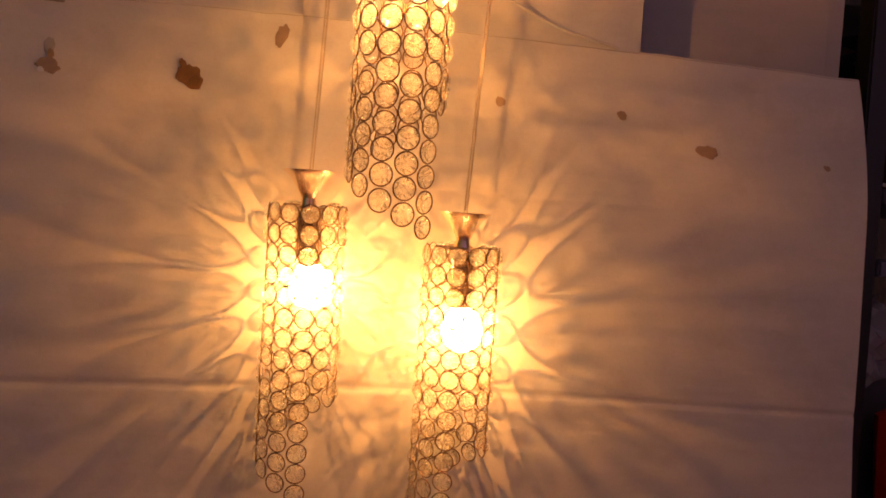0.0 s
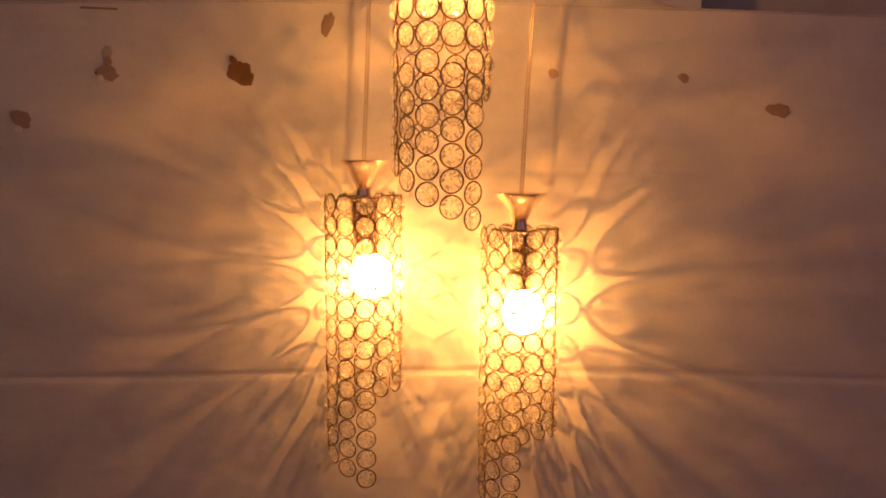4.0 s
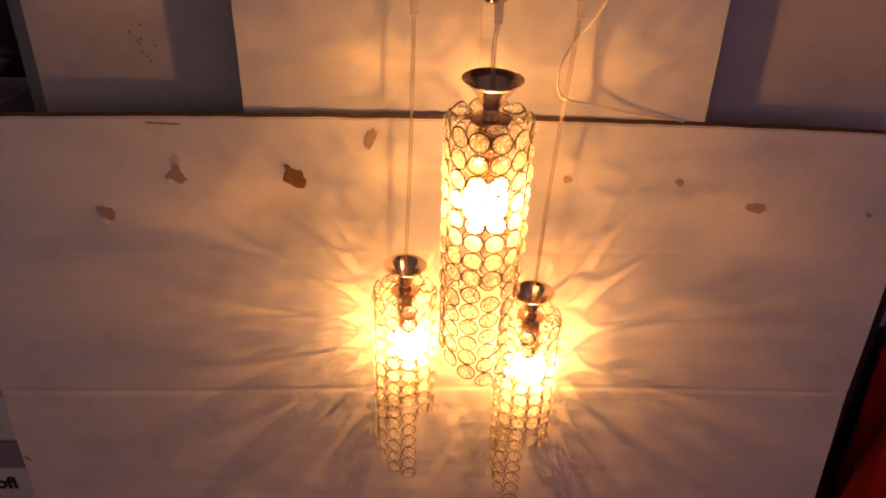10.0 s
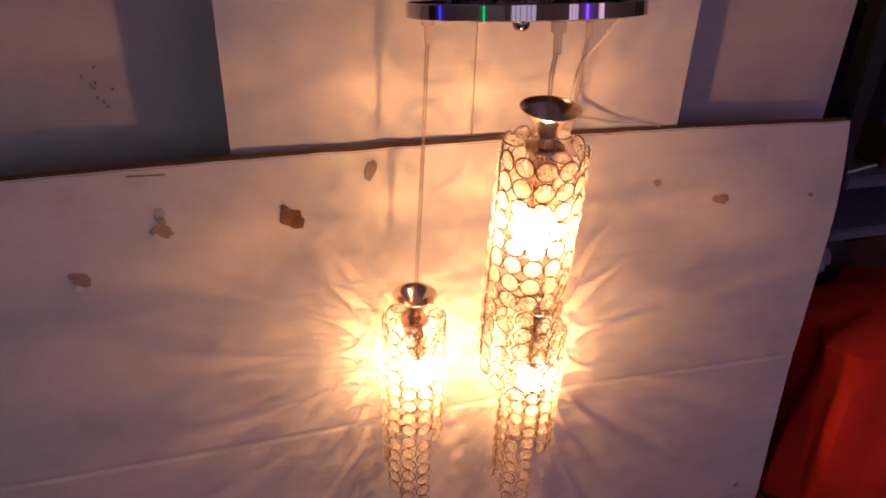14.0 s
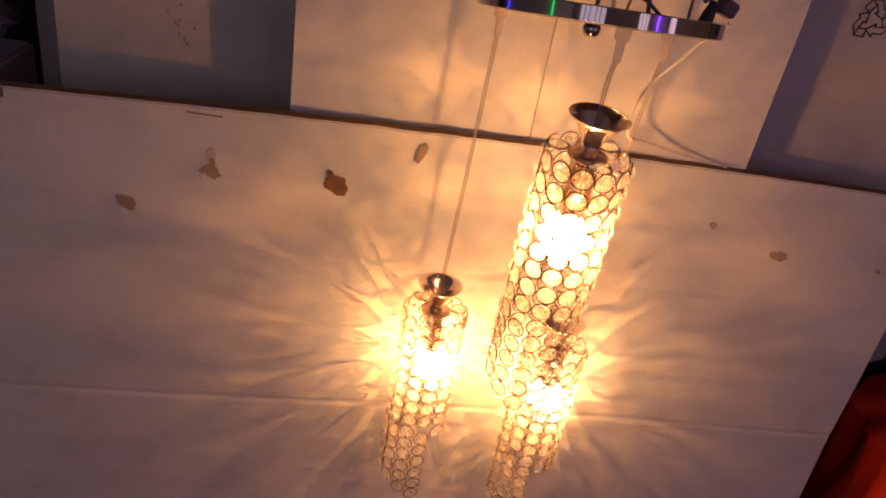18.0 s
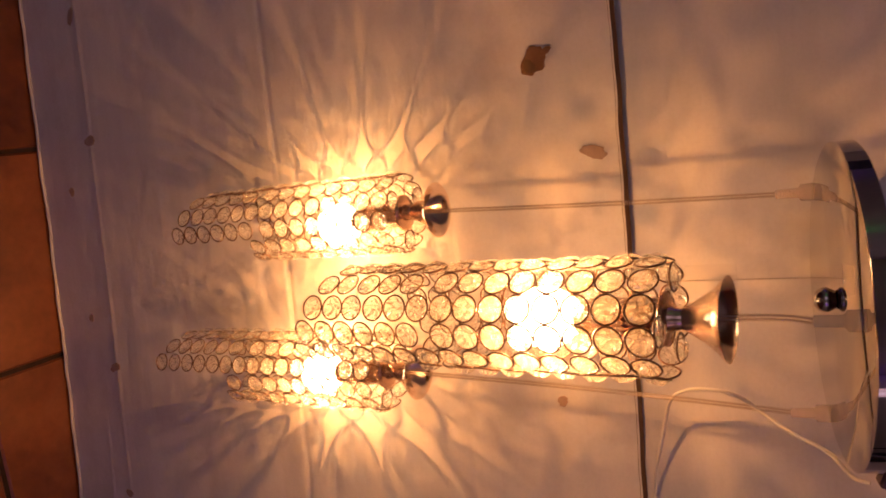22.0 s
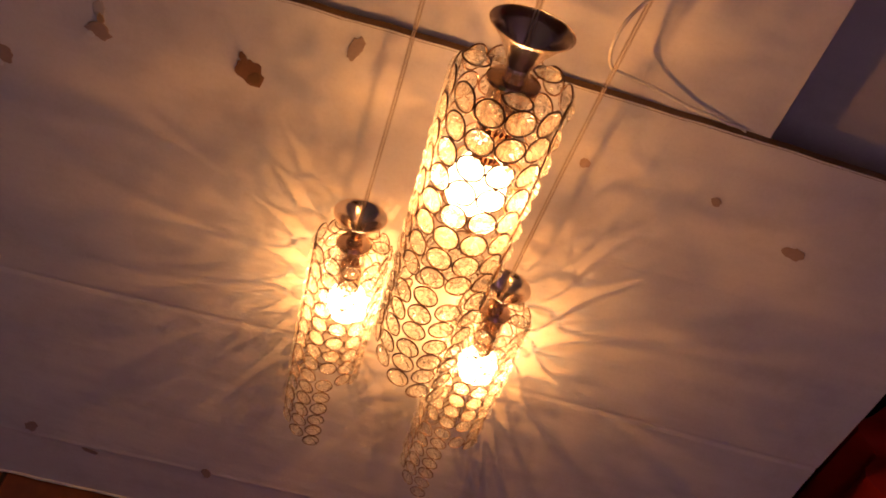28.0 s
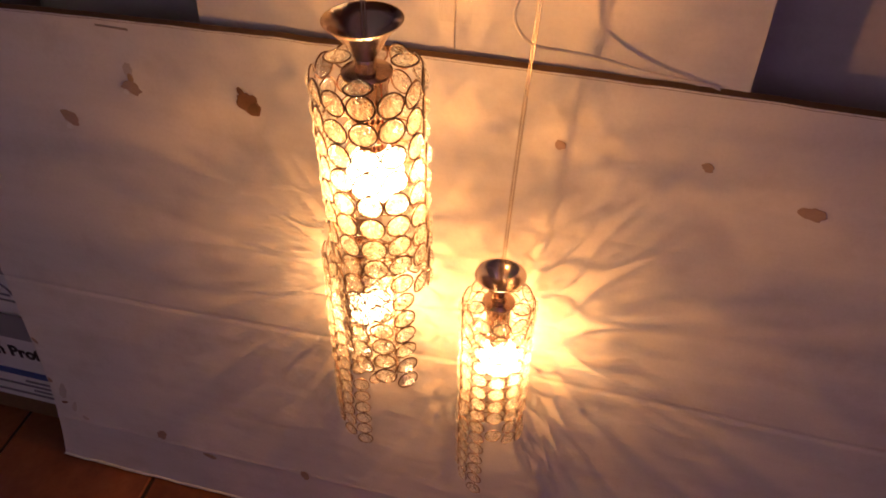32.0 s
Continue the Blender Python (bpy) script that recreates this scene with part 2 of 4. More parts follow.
CRYSTAL = cut_glass("clear_crystal", (0.99, 0.985, 0.97), 0.64, 0.07)
CRYSTAL_RIM = cut_glass("clear_crystal_rim", (0.99, 0.985, 0.97), 0.93, 0.09)
# strong scatter: a brighter facet that imitates a glint of the bulb
CRYSTAL_GLINT = cut_glass("glint_crystal_facet", (0.99, 0.985, 0.97), 0.34, 0.26)
CABLE_CLEAR = see_through("clear_cable_sleeve", (0.97, 0.95, 0.92), 0.88, 1.4, 0.15)
WHITE_PLASTIC = plain("white_plastic", (0.72, 0.70, 0.66), (0.80, 0.78, 0.74), 30, 0.4, bump=0.05, spread=0.05)
FROSTED = film_plastic("milky_plastic", (0.66, 0.52, 0.42), 0.68, 0.3)
COPPER = plain("tinned_core", (0.46, 0.38, 0.33), (0.56, 0.47, 0.41), 80, 0.35, 0.6, bump=0.05)
BULB_GLASS = glowing("lit_bulb_glass", (1.0, 0.74, 0.40), 25.0, 0.4)
BLACK_PLASTIC = plain("black_plastic", (0.012, 0.012, 0.013), (0.025, 0.024, 0.024), 30, 0.45, bump=0.1)
WIRE_BROWN = plain("brown_wire_sleeve", (0.085, 0.045, 0.038), (0.13, 0.075, 0.06), 40, 0.45, bump=0.1)
BROWN_CARTON = plain("brown_carton", (0.16, 0.085, 0.035), (0.22, 0.125, 0.055), 18, 0.8, bump=0.2)
DARK_CLOTH = plain("dark_cloth", (0.035, 0.03, 0.045), (0.06, 0.05, 0.07), 40, 0.9, bump=0.4)
GREY_CLOTH = plain("grey_cloth", (0.09, 0.082, 0.09), (0.15, 0.135, 0.14), 30, 0.9, bump=0.4)
NAVY = plain("navy_card", (0.070, 0.050, 0.090), (0.10, 0.075, 0.12), 12, 0.6, bump=0.1)
SHELF_STEEL = plain("lilac_grey_shelf", (0.16, 0.15, 0.22), (0.20, 0.19, 0.27), 12, 0.45, bump=0.05)
RED_CLOTH = plain("red_sacking", (0.74, 0.018, 0.006), (0.86, 0.045, 0.012), 14, 0.75, bump=0.5)
FILM = film_plastic("clear_film", (0.55, 0.54, 0.58), 0.45)
TAPE = film_plastic("clear_tape", (0.75, 0.70, 0.64), 0.97, 0.05)
WALL_PAINT = plain("wall_paint", (0.72, 0.66, 0.61), (0.78, 0.72, 0.67), 6, 0.8, bump=0.15)
CEIL_PAINT = plain("ceiling_paint", (0.62, 0.60, 0.58), (0.68, 0.66, 0.64), 6, 0.85, bump=0.1)
GROUT = plain("dark_grout", (0.036, 0.020, 0.012), (0.056, 0.032, 0.02), 60, 0.9, bump=0.5)
TERRACOTTA = terracotta()
STRIPED = striped_cloth()
RED_BROWN = plain("red_brown_card", (0.10, 0.022, 0.014), (0.15, 0.035, 0.02), 14, 0.6, bump=0.1)
OLIVE_GREY = plain("olive_grey_bag", (0.11, 0.105, 0.085), (0.17, 0.16, 0.135), 18, 0.6, bump=0.3)


# ---- building helpers ----
def mesh_ob(name, bm, mat, smooth=False):
    me = bpy.data.meshes.new(name)
    bm.to_mesh(me)
    bm.free()
    if smooth:
        for p in me.polygons:
            p.use_smooth = True
        me.set_sharp_from_angle(angle=radians(38))
    me.materials.append(mat)
    return new(name, me)


def part(name, bm, mat, parent, label="", smooth=False, m=None):
    ob = mesh_ob(name, bm, mat, smooth)
    ob.parent = parent
    if m is not None:
        ob.matrix_basis = m
    return tagged(ob, label)


def shared(name, me, parent, m, label=""):
    ob = new(name, me)
    ob.parent, ob.matrix_basis = parent, m
    return tagged(ob, label)


def holder(name, m):
    ob = new(name)
    ob.empty_display_size, ob.matrix_basis = 0.05, m
    return ob


def box_bm(x0, x1, y0, y1, z0, z1, bevel=0.0, bm=None):
    bm = bm or bmesh.new()
    r = bmesh.ops.create_cube(bm, size=1, matrix=Matrix.Translation(((x0 + x1) / 2, (y0 + y1) / 2, (z0 + z1) / 2)) @ Matrix.Diagonal((x1 - x0, y1 - y0, z1 - z0, 1)))
    if bevel:
        edges = list({e for v in r["verts"] for e in v.link_edges})
        bmesh.ops.bevel(bm, geom=edges, offset=bevel, segments=2, affect="EDGES")
    return bm


def turned(profile, seg=40, bm=None, z0=0.0):
    """A body of revolution round z from (radius, height) pairs."""
    bm = bm or bmesh.new()
    rings = []
    for r, z in profile:
        if r < 1e-5:
            rings.append([bm.verts.new((0, 0, z + z0))])
        else:
            rings.append([bm.verts.new((r * math.cos(2 * math.pi * k / seg), r * math.sin(2 * math.pi * k / seg), z + z0)) for k in range(seg)])
    for a, b in zip(rings, rings[1:]):
        for k in range(seg):
            j = (k + 1) % seg
            if len(a) == 1 and len(b) == 1:
                continue
            if len(a) == 1:
                bm.faces.new((a[0], b[j], b[k]))
            elif len(b) == 1:
                bm.faces.new((a[k], a[j], b[0]))
            else:
                bm.faces.new((a[k], a[j], b[j], b[k]))
    bmesh.ops.recalc_face_normals(bm, faces=bm.faces)
    return bm


def tube_bm(points, r, seg=8, bm=None, closed=False):
    """A round cord through points, smoothed as a Catmull-Rom line."""
    bm = bm or bmesh.new()
    pts = [Vector(p) for p in points]
    line = []
    n = len(pts)
    for i in range(n - 1):
        p0, p1, p2, p3 = pts[max(i - 1, 0)], pts[i], pts[i + 1], pts[min(i + 2, n - 1)]
        steps = 6 if n > 2 else 1
        for s in range(steps):
            t = s / steps
            line.append(0.5 * ((2 * p1) + (p2 - p0) * t + (2 * p0 - 5 * p1 + 4 * p2 - p3) * t * t + (3 * p1 - p0 - 3 * p2 + p3) * t**3))
    line.append(pts[-1])
    up, prev = Vector((0.13, 0.31, 0.94)), None
    for i, p in enumerate(line):
        d = (line[min(i + 1, len(line) - 1)] - line[max(i - 1, 0)]).normalized()
        a = d.cross(up)
        a = a.normalized() if a.length > 1e-4 else d.orthogonal().normalized()
        b = d.cross(a)
        ring = [bm.verts.new(p + r * (math.cos(2 * math.pi * k / seg) * a + math.sin(2 * math.pi * k / seg) * b)) for k in range(seg)]
        if prev:
            for k in range(seg):
                bm.faces.new((prev[k], prev[(k + 1) % seg], ring[(k + 1) % seg], ring[k]))
        else:
            bm.faces.new(ring)
        prev = ring
    bm.faces.new(prev[::-1])
    bmesh.ops.recalc_face_normals(bm, faces=bm.faces)
    return bm


def torus_bm(R, r, seg=22, sides=5, m=None):
    """A wire ring in the xz plane, its axis along y."""
    bm = bmesh.new()
    rings = []
    for i in range(seg):
        a = 2 * math.pi * i / seg
        c = Vector((math.cos(a), 0, math.sin(a)))
        rings.append([bm.verts.new(c * (R + r * math.cos(2 * math.pi * k / sides)) + Vector((0, r * math.sin(2 * math.pi * k / sides), 0))) for k in range(sides)])
    for i in range(seg):
        a, b = rings[i], rings[(i + 1) % seg]
        for k in range(sides):
            bm.faces.new((a[k], a[(k + 1) % sides], b[(k + 1) % sides], b[k]))
    bmesh.ops.recalc_face_normals(bm, faces=bm.faces)
    if m is not None:
        bm.transform(m)
    return bm


def crystal_bm(R, depth, n=10):
    """A double brilliant of cut glass, its axis along y: table, star, kite and girdle facets on both faces."""
    bm, rng = bmesh.new(), random.Random(4)

    def ring(rad, y, off, count):
        return [bm.verts.new((rad * math.cos(2 * math.pi * (k + off) / count), y, rad * math.sin(2 * math.pi * (k + off) / count))) for k in range(count)]

    girdle = [ring(R, s * 0.0007, 0, 2 * n) for s in (-1, 1)]
    for k in range(2 * n):
        bm.faces.new((girdle[0][k], girdle[0][(k + 1) % (2 * n)], girdle[1][(k + 1) % (2 * n)], girdle[1][k])).material_index = 1
    for s, g in ((-1, girdle[0]), (1, girdle[1])):
        table = ring(R * 0.50, s * depth * 0.5, 0.5, n)
        mid = ring(R * 0.76, s * depth * 0.33, 0, n)
        for v in mid + table:
            v.co += Vector((rng.uniform(-1, 1), 0.5 * rng.uniform(-1, 1), rng.uniform(-1, 1))) * 0.0005
        crown = bm.verts.new((rng.uniform(-1, 1) * 0.001, s * depth * 0.52, rng.uniform(-1, 1) * 0.001))
        # facets differ in material, so a star of sparkle is painted into the glass
        for k in range(n):
            j = (k + 1) % n
            bm.faces.new((table[k], table[j], crown)).material_index = (1, 0, 1, 2, 0)[(k + (s > 0)) % 5]
            bm.faces.new((table[k - 1], table[k], mid[k])).material_index = (1, 2)[k % 2]
            bm.faces.new((mid[k], table[k], g[2 * k + 1])).material_index = rng.choice((1, 2))
            bm.faces.new((table[k], mid[j], g[2 * k + 1])).material_index = 1
            bm.faces.new((mid[k], g[2 * k], g[2 * k + 1])).material_index = rng.choice((0, 1))
            bm.faces.new((mid[j], g[2 * k + 1], g[(2 * k + 2) % (2 * n)])).material_index = 1
    bmesh.ops.recalc_face_normals(bm, faces=bm.faces)
    return bm


def blot_bm(w, h, seed, thick=0.0006, ragged=0.22, n=22):
    """A thin torn scrap with a ragged outline, facing -y."""
    rng = random.Random(seed)
    bm = bmesh.new()
    ph = [rng.uniform(0, 6.28) for _ in range(4)]
    front, back = [], []
    for k in range(n):
        a = 2 * math.pi * k / n
        r = 1 + ragged * (0.5 * math.sin(2 * a + ph[0]) + 0.35 * math.sin(3 * a + ph[1]) + 0.3 * math.sin(7 * a + ph[2])) + rng.uniform(-0.1, 0.1)
        front.append(bm.verts.new((0.46 * w * r * math.cos(a), -thick, 0.46 * h * r * math.sin(a))))
        back.append(bm.verts.new((0.5 * w * r * math.cos(a), 0, 0.5 * h * r * math.sin(a))))
    bm.faces.new(front)
    for k in range(n):
        j = (k + 1) % n
        bm.faces.new((front[k], front[j], back[j], back[k]))
    bmesh.ops.recalc_face_normals(bm, faces=bm.faces)
    return bm


def crumpled_bm(w, d, h, seed, levels=3, amp=0.18, squash=0.0):
    """A crumpled bag or cloth: a lumpy closed body resting on z = 0."""
    bm = bmesh.new()
    bmesh.ops.create_icosphere(bm, subdivisions=levels, radius=1)
    off = Vector((seed * 3.7, seed * 1.3, seed * 5.1))
    for v in bm.verts:
        p = v.co.copy()
        f = 1 + amp * noise.noise(p * 1.7 + off) + amp * 0.8 * abs(noise.noise(p * 3.9 + off)) + amp * 0.35 * noise.noise(p * 9 + off)
        q = p * f
        v.co = Vector((q.x * w / 2, q.y * d / 2, max(q.z, -0.92) * h / 2))
    low = min(v.co.z for v in bm.verts)
    for v in bm.verts:
        v.co.z -= low
        if squash:
            v.co.x *= 1 + squash * (1 - v.co.z / h)
    bmesh.ops.recalc_face_normals(bm, faces=bm.faces)
    return bm


def sheet_bm(x0, x1, z0, z1, nx, nz, front, thick):
    """An upright sheet; front(x, z) gives its face's x, y and z."""
    bm = bmesh.new()
    f, b = [], []
    for j in range(nz + 1):
        rf, rb = [], []
        for i in range(nx + 1):
            p = Vector(front(x0 + (x1 - x0) * i / nx, z0 + (z1 - z0) * j / nz))
            rf.append(bm.verts.new(p))
            rb.append(bm.verts.new(p + Vector((0, thick, 0))))
        f.append(rf), b.append(rb)
    for j in range(nz):
        for i in range(nx):
            bm.faces.new((f[j][i], f[j][i + 1], f[j + 1][i + 1], f[j + 1][i]))
            bm.faces.new((b[j][i], b[j + 1][i], b[j + 1][i + 1], b[j][i + 1]))
    rim = [(j, 0) for j in range(nz)] + [(nz, i) for i in range(nx)] + [(j, nx) for j in range(nz, 0, -1)] + [(0, i) for i in range(nx, 0, -1)]
    for (j, i), (l, k) in zip(rim, rim[1:] + rim[:1]):
        bm.faces.new((f[j][i], f[l][k], b[l][k], b[j][i]))
    bmesh.ops.recalc_face_normals(bm, faces=bm.faces)
    return bm


# ---- the room ----
X0, X1, Y0, Y1, TOP = -2.3, 2.7, -2.3, 2.1, 2.6
ceiling = tagged(mesh_ob("ceiling", box_bm(X0 - 0.1, X1 + 0.1, Y0 - 0.1, Y1 + 0.1, TOP, TOP + 0.1), CEIL_PAINT), "plain off-white painted ceiling of the shop room", "ceiling", kind="structure")
for name, b in (("wall_north", (X0, X1, Y1, Y1 + 0.1)), ("wall_west", (X0 - 0.1, X0, Y0 - 0.1, Y1 + 0.1))):
    tagged(mesh_ob(name, box_bm(*b, -0.02, TOP), WALL_PAINT), "plain dim grey painted wall", "wall", kind="structure")
# the wall behind the camera, with window openings, and one in the east wall
WINDOWS = ((-1.90, -0.40, 0.90, 2.35), (1.25, 1.85, 0.90, 2.35))
bm = bmesh.new()
xs = [X0] + [v for w in WINDOWS for v in w[:2]] + [X1]
for k in range(0, len(xs), 2):
    box_bm(xs[k], xs[k + 1], Y0 - 0.1, Y0, -0.02, TOP, bm=bm)
for a, c, lo, hi in WINDOWS:
    box_bm(a, c, Y0 - 0.1, Y0, -0.02, lo, bm=bm)
    box_bm(a, c, Y0 - 0.1, Y0, hi, TOP, bm=bm)
tagged(mesh_ob("wall_south", bm, WALL_PAINT), "plain dim grey wall with two window openings", "wall", kind="structure")
EAST = (-1.40, -0.95, 0.90, 2.35)
bm = box_bm(X1, X1 + 0.1, Y0 - 0.1, EAST[0], -0.02, TOP)
box_bm(X1, X1 + 0.1, EAST[1], Y1 + 0.1, -0.02, TOP, bm=bm)
box_bm(X1, X1 + 0.1, EAST[0], EAST[1], -0.02, EAST[2], bm=bm)
box_bm(X1, X1 + 0.1, EAST[0], EAST[1], EAST[3], TOP, bm=bm)
tagged(mesh_ob("wall_east", bm, WALL_PAINT), "plain dim grey wall with a window opening", "wall", kind="structure")


def window(name, m, w, h, power):
    """A framed window, its room side along +y of m, with the sky's light in its opening."""
    win = tagged(holder(name, m), "tall white-framed window with a cool evening sky outside", "window", kind="structure")
    bm = bmesh.new()
    for q in ((-w / 2, -w / 2 + 0.04, 0, h), (w / 2 - 0.04, w / 2, 0, h), (-w / 2 + 0.04, w / 2 - 0.04, 0, 0.05), (-w / 2 + 0.04, w / 2 - 0.04, h - 0.05, h)) + tuple((x - 0.022, x + 0.022, 0.05, h - 0.05) for x in ([-0.44, -0.15, 0.22, 0.46] if w > 1 else [-0.10, 0.12])):
        box_bm(q[0], q[1], -0.03, 0.03, q[2], q[3], bm=bm)
    part("window_frame", bm, WHITE_PLASTIC, win)
    part("pane", box_bm(-w / 2 + 0.04, w / 2 - 0.04, -0.045, -0.035, 0.05, h - 0.05), SKY_PANE, win, "pane with pale blue daylight behind")
    L = bpy.data.lights.new("window_light", "AREA")
    L.shape, L.size, L.size_y, L.energy, L.color = "RECTANGLE", w, h, power, (0.90, 0.54, 0.66)
    new("window_light", L).matrix_world = m @ pose(0, 0.07, h / 2, -90, 0, 0) @ pose(0, 0, 0, 180, 0, 0)


SKY_PANE = glowing("sky_behind_pane", (0.66, 0.60, 0.80), SKY_GLOW)
for k, (a, c, lo, hi) in enumerate(WINDOWS):
    window("window_%d" % (k + 1), pose((a + c) / 2, Y0 - 0.05, lo), c - a, hi - lo, WINDOW_POWER * (1.3 if k == 0 else 3.0) * (c - a))
window("window_3", pose(X1 + 0.05, (EAST[0] + EAST[1]) / 2, EAST[2], 0, 0, 90), EAST[1] - EAST[0], EAST[3] - EAST[2], WINDOW_POWER * 5.5 * (EAST[1] - EAST[0]))

# coloured show lamps round the room
for name, m, col, g, thick, tall in (
    ("blue", pose(X0 + 0.02, 1.50, 0.75, 0, 0, -90), (0.08, 0.05, 1.0), 2.0, 0.055, 0.60),
    ("green", pose(X0 + 0.02, -0.65, 1.15, 0, 0, -90), (0.04, 1.0, 0.25), 1.2, 0.05, 0.80),
    ("violet", pose(2.45, Y0 + 0.02, 1.40), (0.25, 0.06, 1.0), 3.6, 0.075, 0.75),
):
    lamp = tagged(holder("tube_lamp", m), "thick upright %s tube lamp" % name, "lamp", "coloured tube lamps")
    part("back_plate", box_bm(-0.05, 0.05, -0.02, 0.0, -m.translation.z, tall + 0.04, 0.004), BLACK_PLASTIC, lamp)
    part("tube", turned([(0, 0.02), (thick, 0.02), (thick, tall + 0.02), (0, tall + 0.02)], 16), glowing("%s_tube" % name, col, g), lamp, "lit %s tube" % name, True, pose(0, thick + 0.002, 0))

# ---- the upright sheets ----
TILT_Y, LEAN_Y = 0.995, 0.026


def board_y(x, z):
    y = TILT_Y + LEAN_Y * z
    fold = 0.136
    if z < fold:
        y += 0.05 * (fold - z)
    for base, slope, depth, wide in ((0.486, 0.006, 0.0018, 0.0034), (0.738, 0.0, 0.0008, 0.003), (fold, 0.0, -0.0012, 0.0022)):
        d = (z - base - slope * math.sin(5 * x)) / wide
        y += depth * math.exp(-d * d)
    # a second short crease in the turned foot
    if x > 0.35:
        d = (z - 0.092 + 0.02 * (x - 0.6)) / 0.002
        y -= 0.0010 * min((x - 0.35) / 0.15, 1) * math.exp(-d * d)
    y += 0.0035 * noise.noise(Vector((x * 1.7, 0.3, z * 2.1))) + 0.0012 * noise.noise(Vector((x * 6, 4.3, z * 9)))
    return y


def board_front(x, z):
    k = (z - 0.012) / (0.93 - 0.012)
    top = 0.941 - 0.050 * (x - 0.10) ** 2 * (0.55 if x > 0.1 else 0.45)
    top += 0.0016 * noise.noise(Vector((x * 22, 1.1, 0)))
    low = 0.004 + 0.004 * abs(noise.noise(Vector((x * 9, 7.7, 0)))) + 0.003 * abs(noise.noise(Vector((x * 40, 2.7, 0))))
    zz = low + (top - low) * k
    # both edges bow a little
    u = (x + 0.514) / (0.845 + 0.514)
    right = 0.877 - 0.026 * max((zz - 0.72) / 0.21, 0) ** 2 + 0.018 * max((0.45 - zz) / 0.4, 0)
    left = -0.497 - 0.040 * max((0.30 - zz) / 0.28, 0) ** 2 + 0.008 * max((zz - 0.6) / 0.33, 0)
    xx = left + (right - left) * u
    return xx, board_y(xx, zz), zz


sheet = tagged(holder("cardboard_sheet", pose(0, 0, 0)), "creased white cardboard sheet with torn brown spots on the tiles", "cardboard")
part("face", sheet_bm(-0.514, 0.845, 0.012, 0.93, 110, 260, board_front, 0.005), WHITE_BOARD, sheet, smooth=True)


# brown cut edge, dark and extended backwards to imitate the shaded gap behind
edge = bmesh.new()
prev = None
for i in range(81):
    p = Vector(board_front(-0.514 + 1.359 * i / 80, 0.93))
    t = 0.0008 * noise.noise(Vector((i * 0.9, 0.2, 0.7)))
    row = [edge.verts.new(p + Vector(d)) for d in ((0, -0.0003, -0.0022 + t), (0, 0.0012, 0.0002), (0, 0.0104, 0.0026), (0, 0.0106, -0.012))]
    if prev:
        for k in range(3):
            edge.faces.new((prev[k], row[k], row[k + 1], prev[k + 1]))
    prev = row
bmesh.ops.recalc_face_normals(edge, faces=edge.faces)
part("cut_edge_and_gap", edge, BROWN_CARTON, sheet, "brown cut edge, widened to stand in for the gap's shade")
# the frayed paper lip along the foot
lip = []
for i in range(121):
    p = Vector(board_front(-0.514 + 1.359 * i / 120, 0.012))
    lip.append(p + Vector((0, -0.0010 - 0.0014 * noise.noise(Vector((p.x * 14, 3.1, 0))), 0.0006 + 0.0012 * noise.noise(Vector((p.x * 23, 0.4, 5.0))))))
part("foot_lip", tube_bm(lip, 0.0026, 6), WHITE_BOARD, sheet, "frayed pale paper lip along the foot", True)


def on_board(x, z, lift=0.0012):
    s = (board_y(x, z + 0.01) - board_y(x, z - 0.01)) / 0.02
    return Matrix.Translation((x, board_y(x, z) - lift, z)) @ pose(0, 0, 0, -math.degrees(math.atan(s)), 0, 0)


# torn or smudged spots: x, z, width, height, material, turn
SPOTS = (
    (-0.004, 0.854, 0.032, 0.028, KRAFT, 20), (-0.165, 0.854, 0.026, 0.019, SCUFF, 0), (-0.270, 0.799, 0.025, 0.021, SCUFF, 30),
    (-0.440, 0.806, 0.020, 0.013, SCUFF, -40), (0.100, 0.913, 0.015, 0.027, SCUFF, 8), (0.372, 0.857, 0.011, 0.014, SCUFF, -30),
    (0.531, 0.853, 0.013, 0.011, SCUFF, 10), (0.648, 0.815, 0.028, 0.017, SCUFF, 10), (0.815, 0.806, 0.012, 0.006, SCUFF, 20),
    (-0.282, 0.156, 0.020, 0.024, SCUFF, 10), (-0.190, 0.126, 0.025, 0.014, SCUFF, 25), (-0.001, 0.137, 0.016, 0.023, SCUFF, -20),
    (0.072, 0.078, 0.014, 0.013, SCUFF, 30), (0.351, 0.134, 0.014, 0.022, SCUFF, -15), (0.273, 0.087, 0.012, 0.013, SCUFF, 0),
    (0.552, 0.134, 0.014, 0.015, SCUFF, 15), (0.646, 0.165, 0.013, 0.015, SCUFF, 0), (0.831, 0.163, 0.012, 0.015, SCUFF, 0),
    (-0.479, 0.184, 0.016, 0.006, KRAFT, -20), (-0.492, 0.240, 0.010, 0.012, SCUFF, 0), (-0.488, 0.340, 0.016, 0.007, SCUFF, 60),
)
for k, (x, z, w, h, mat, turn) in enumerate(SPOTS):
    part("torn_spot", blot_bm(w, h, 11 + k), mat, sheet, "brown torn paper spot" if mat is KRAFT else "pale brown scuffed spot", m=on_board(x, z) @ pose(0, 0, 0, 0, turn, 0))
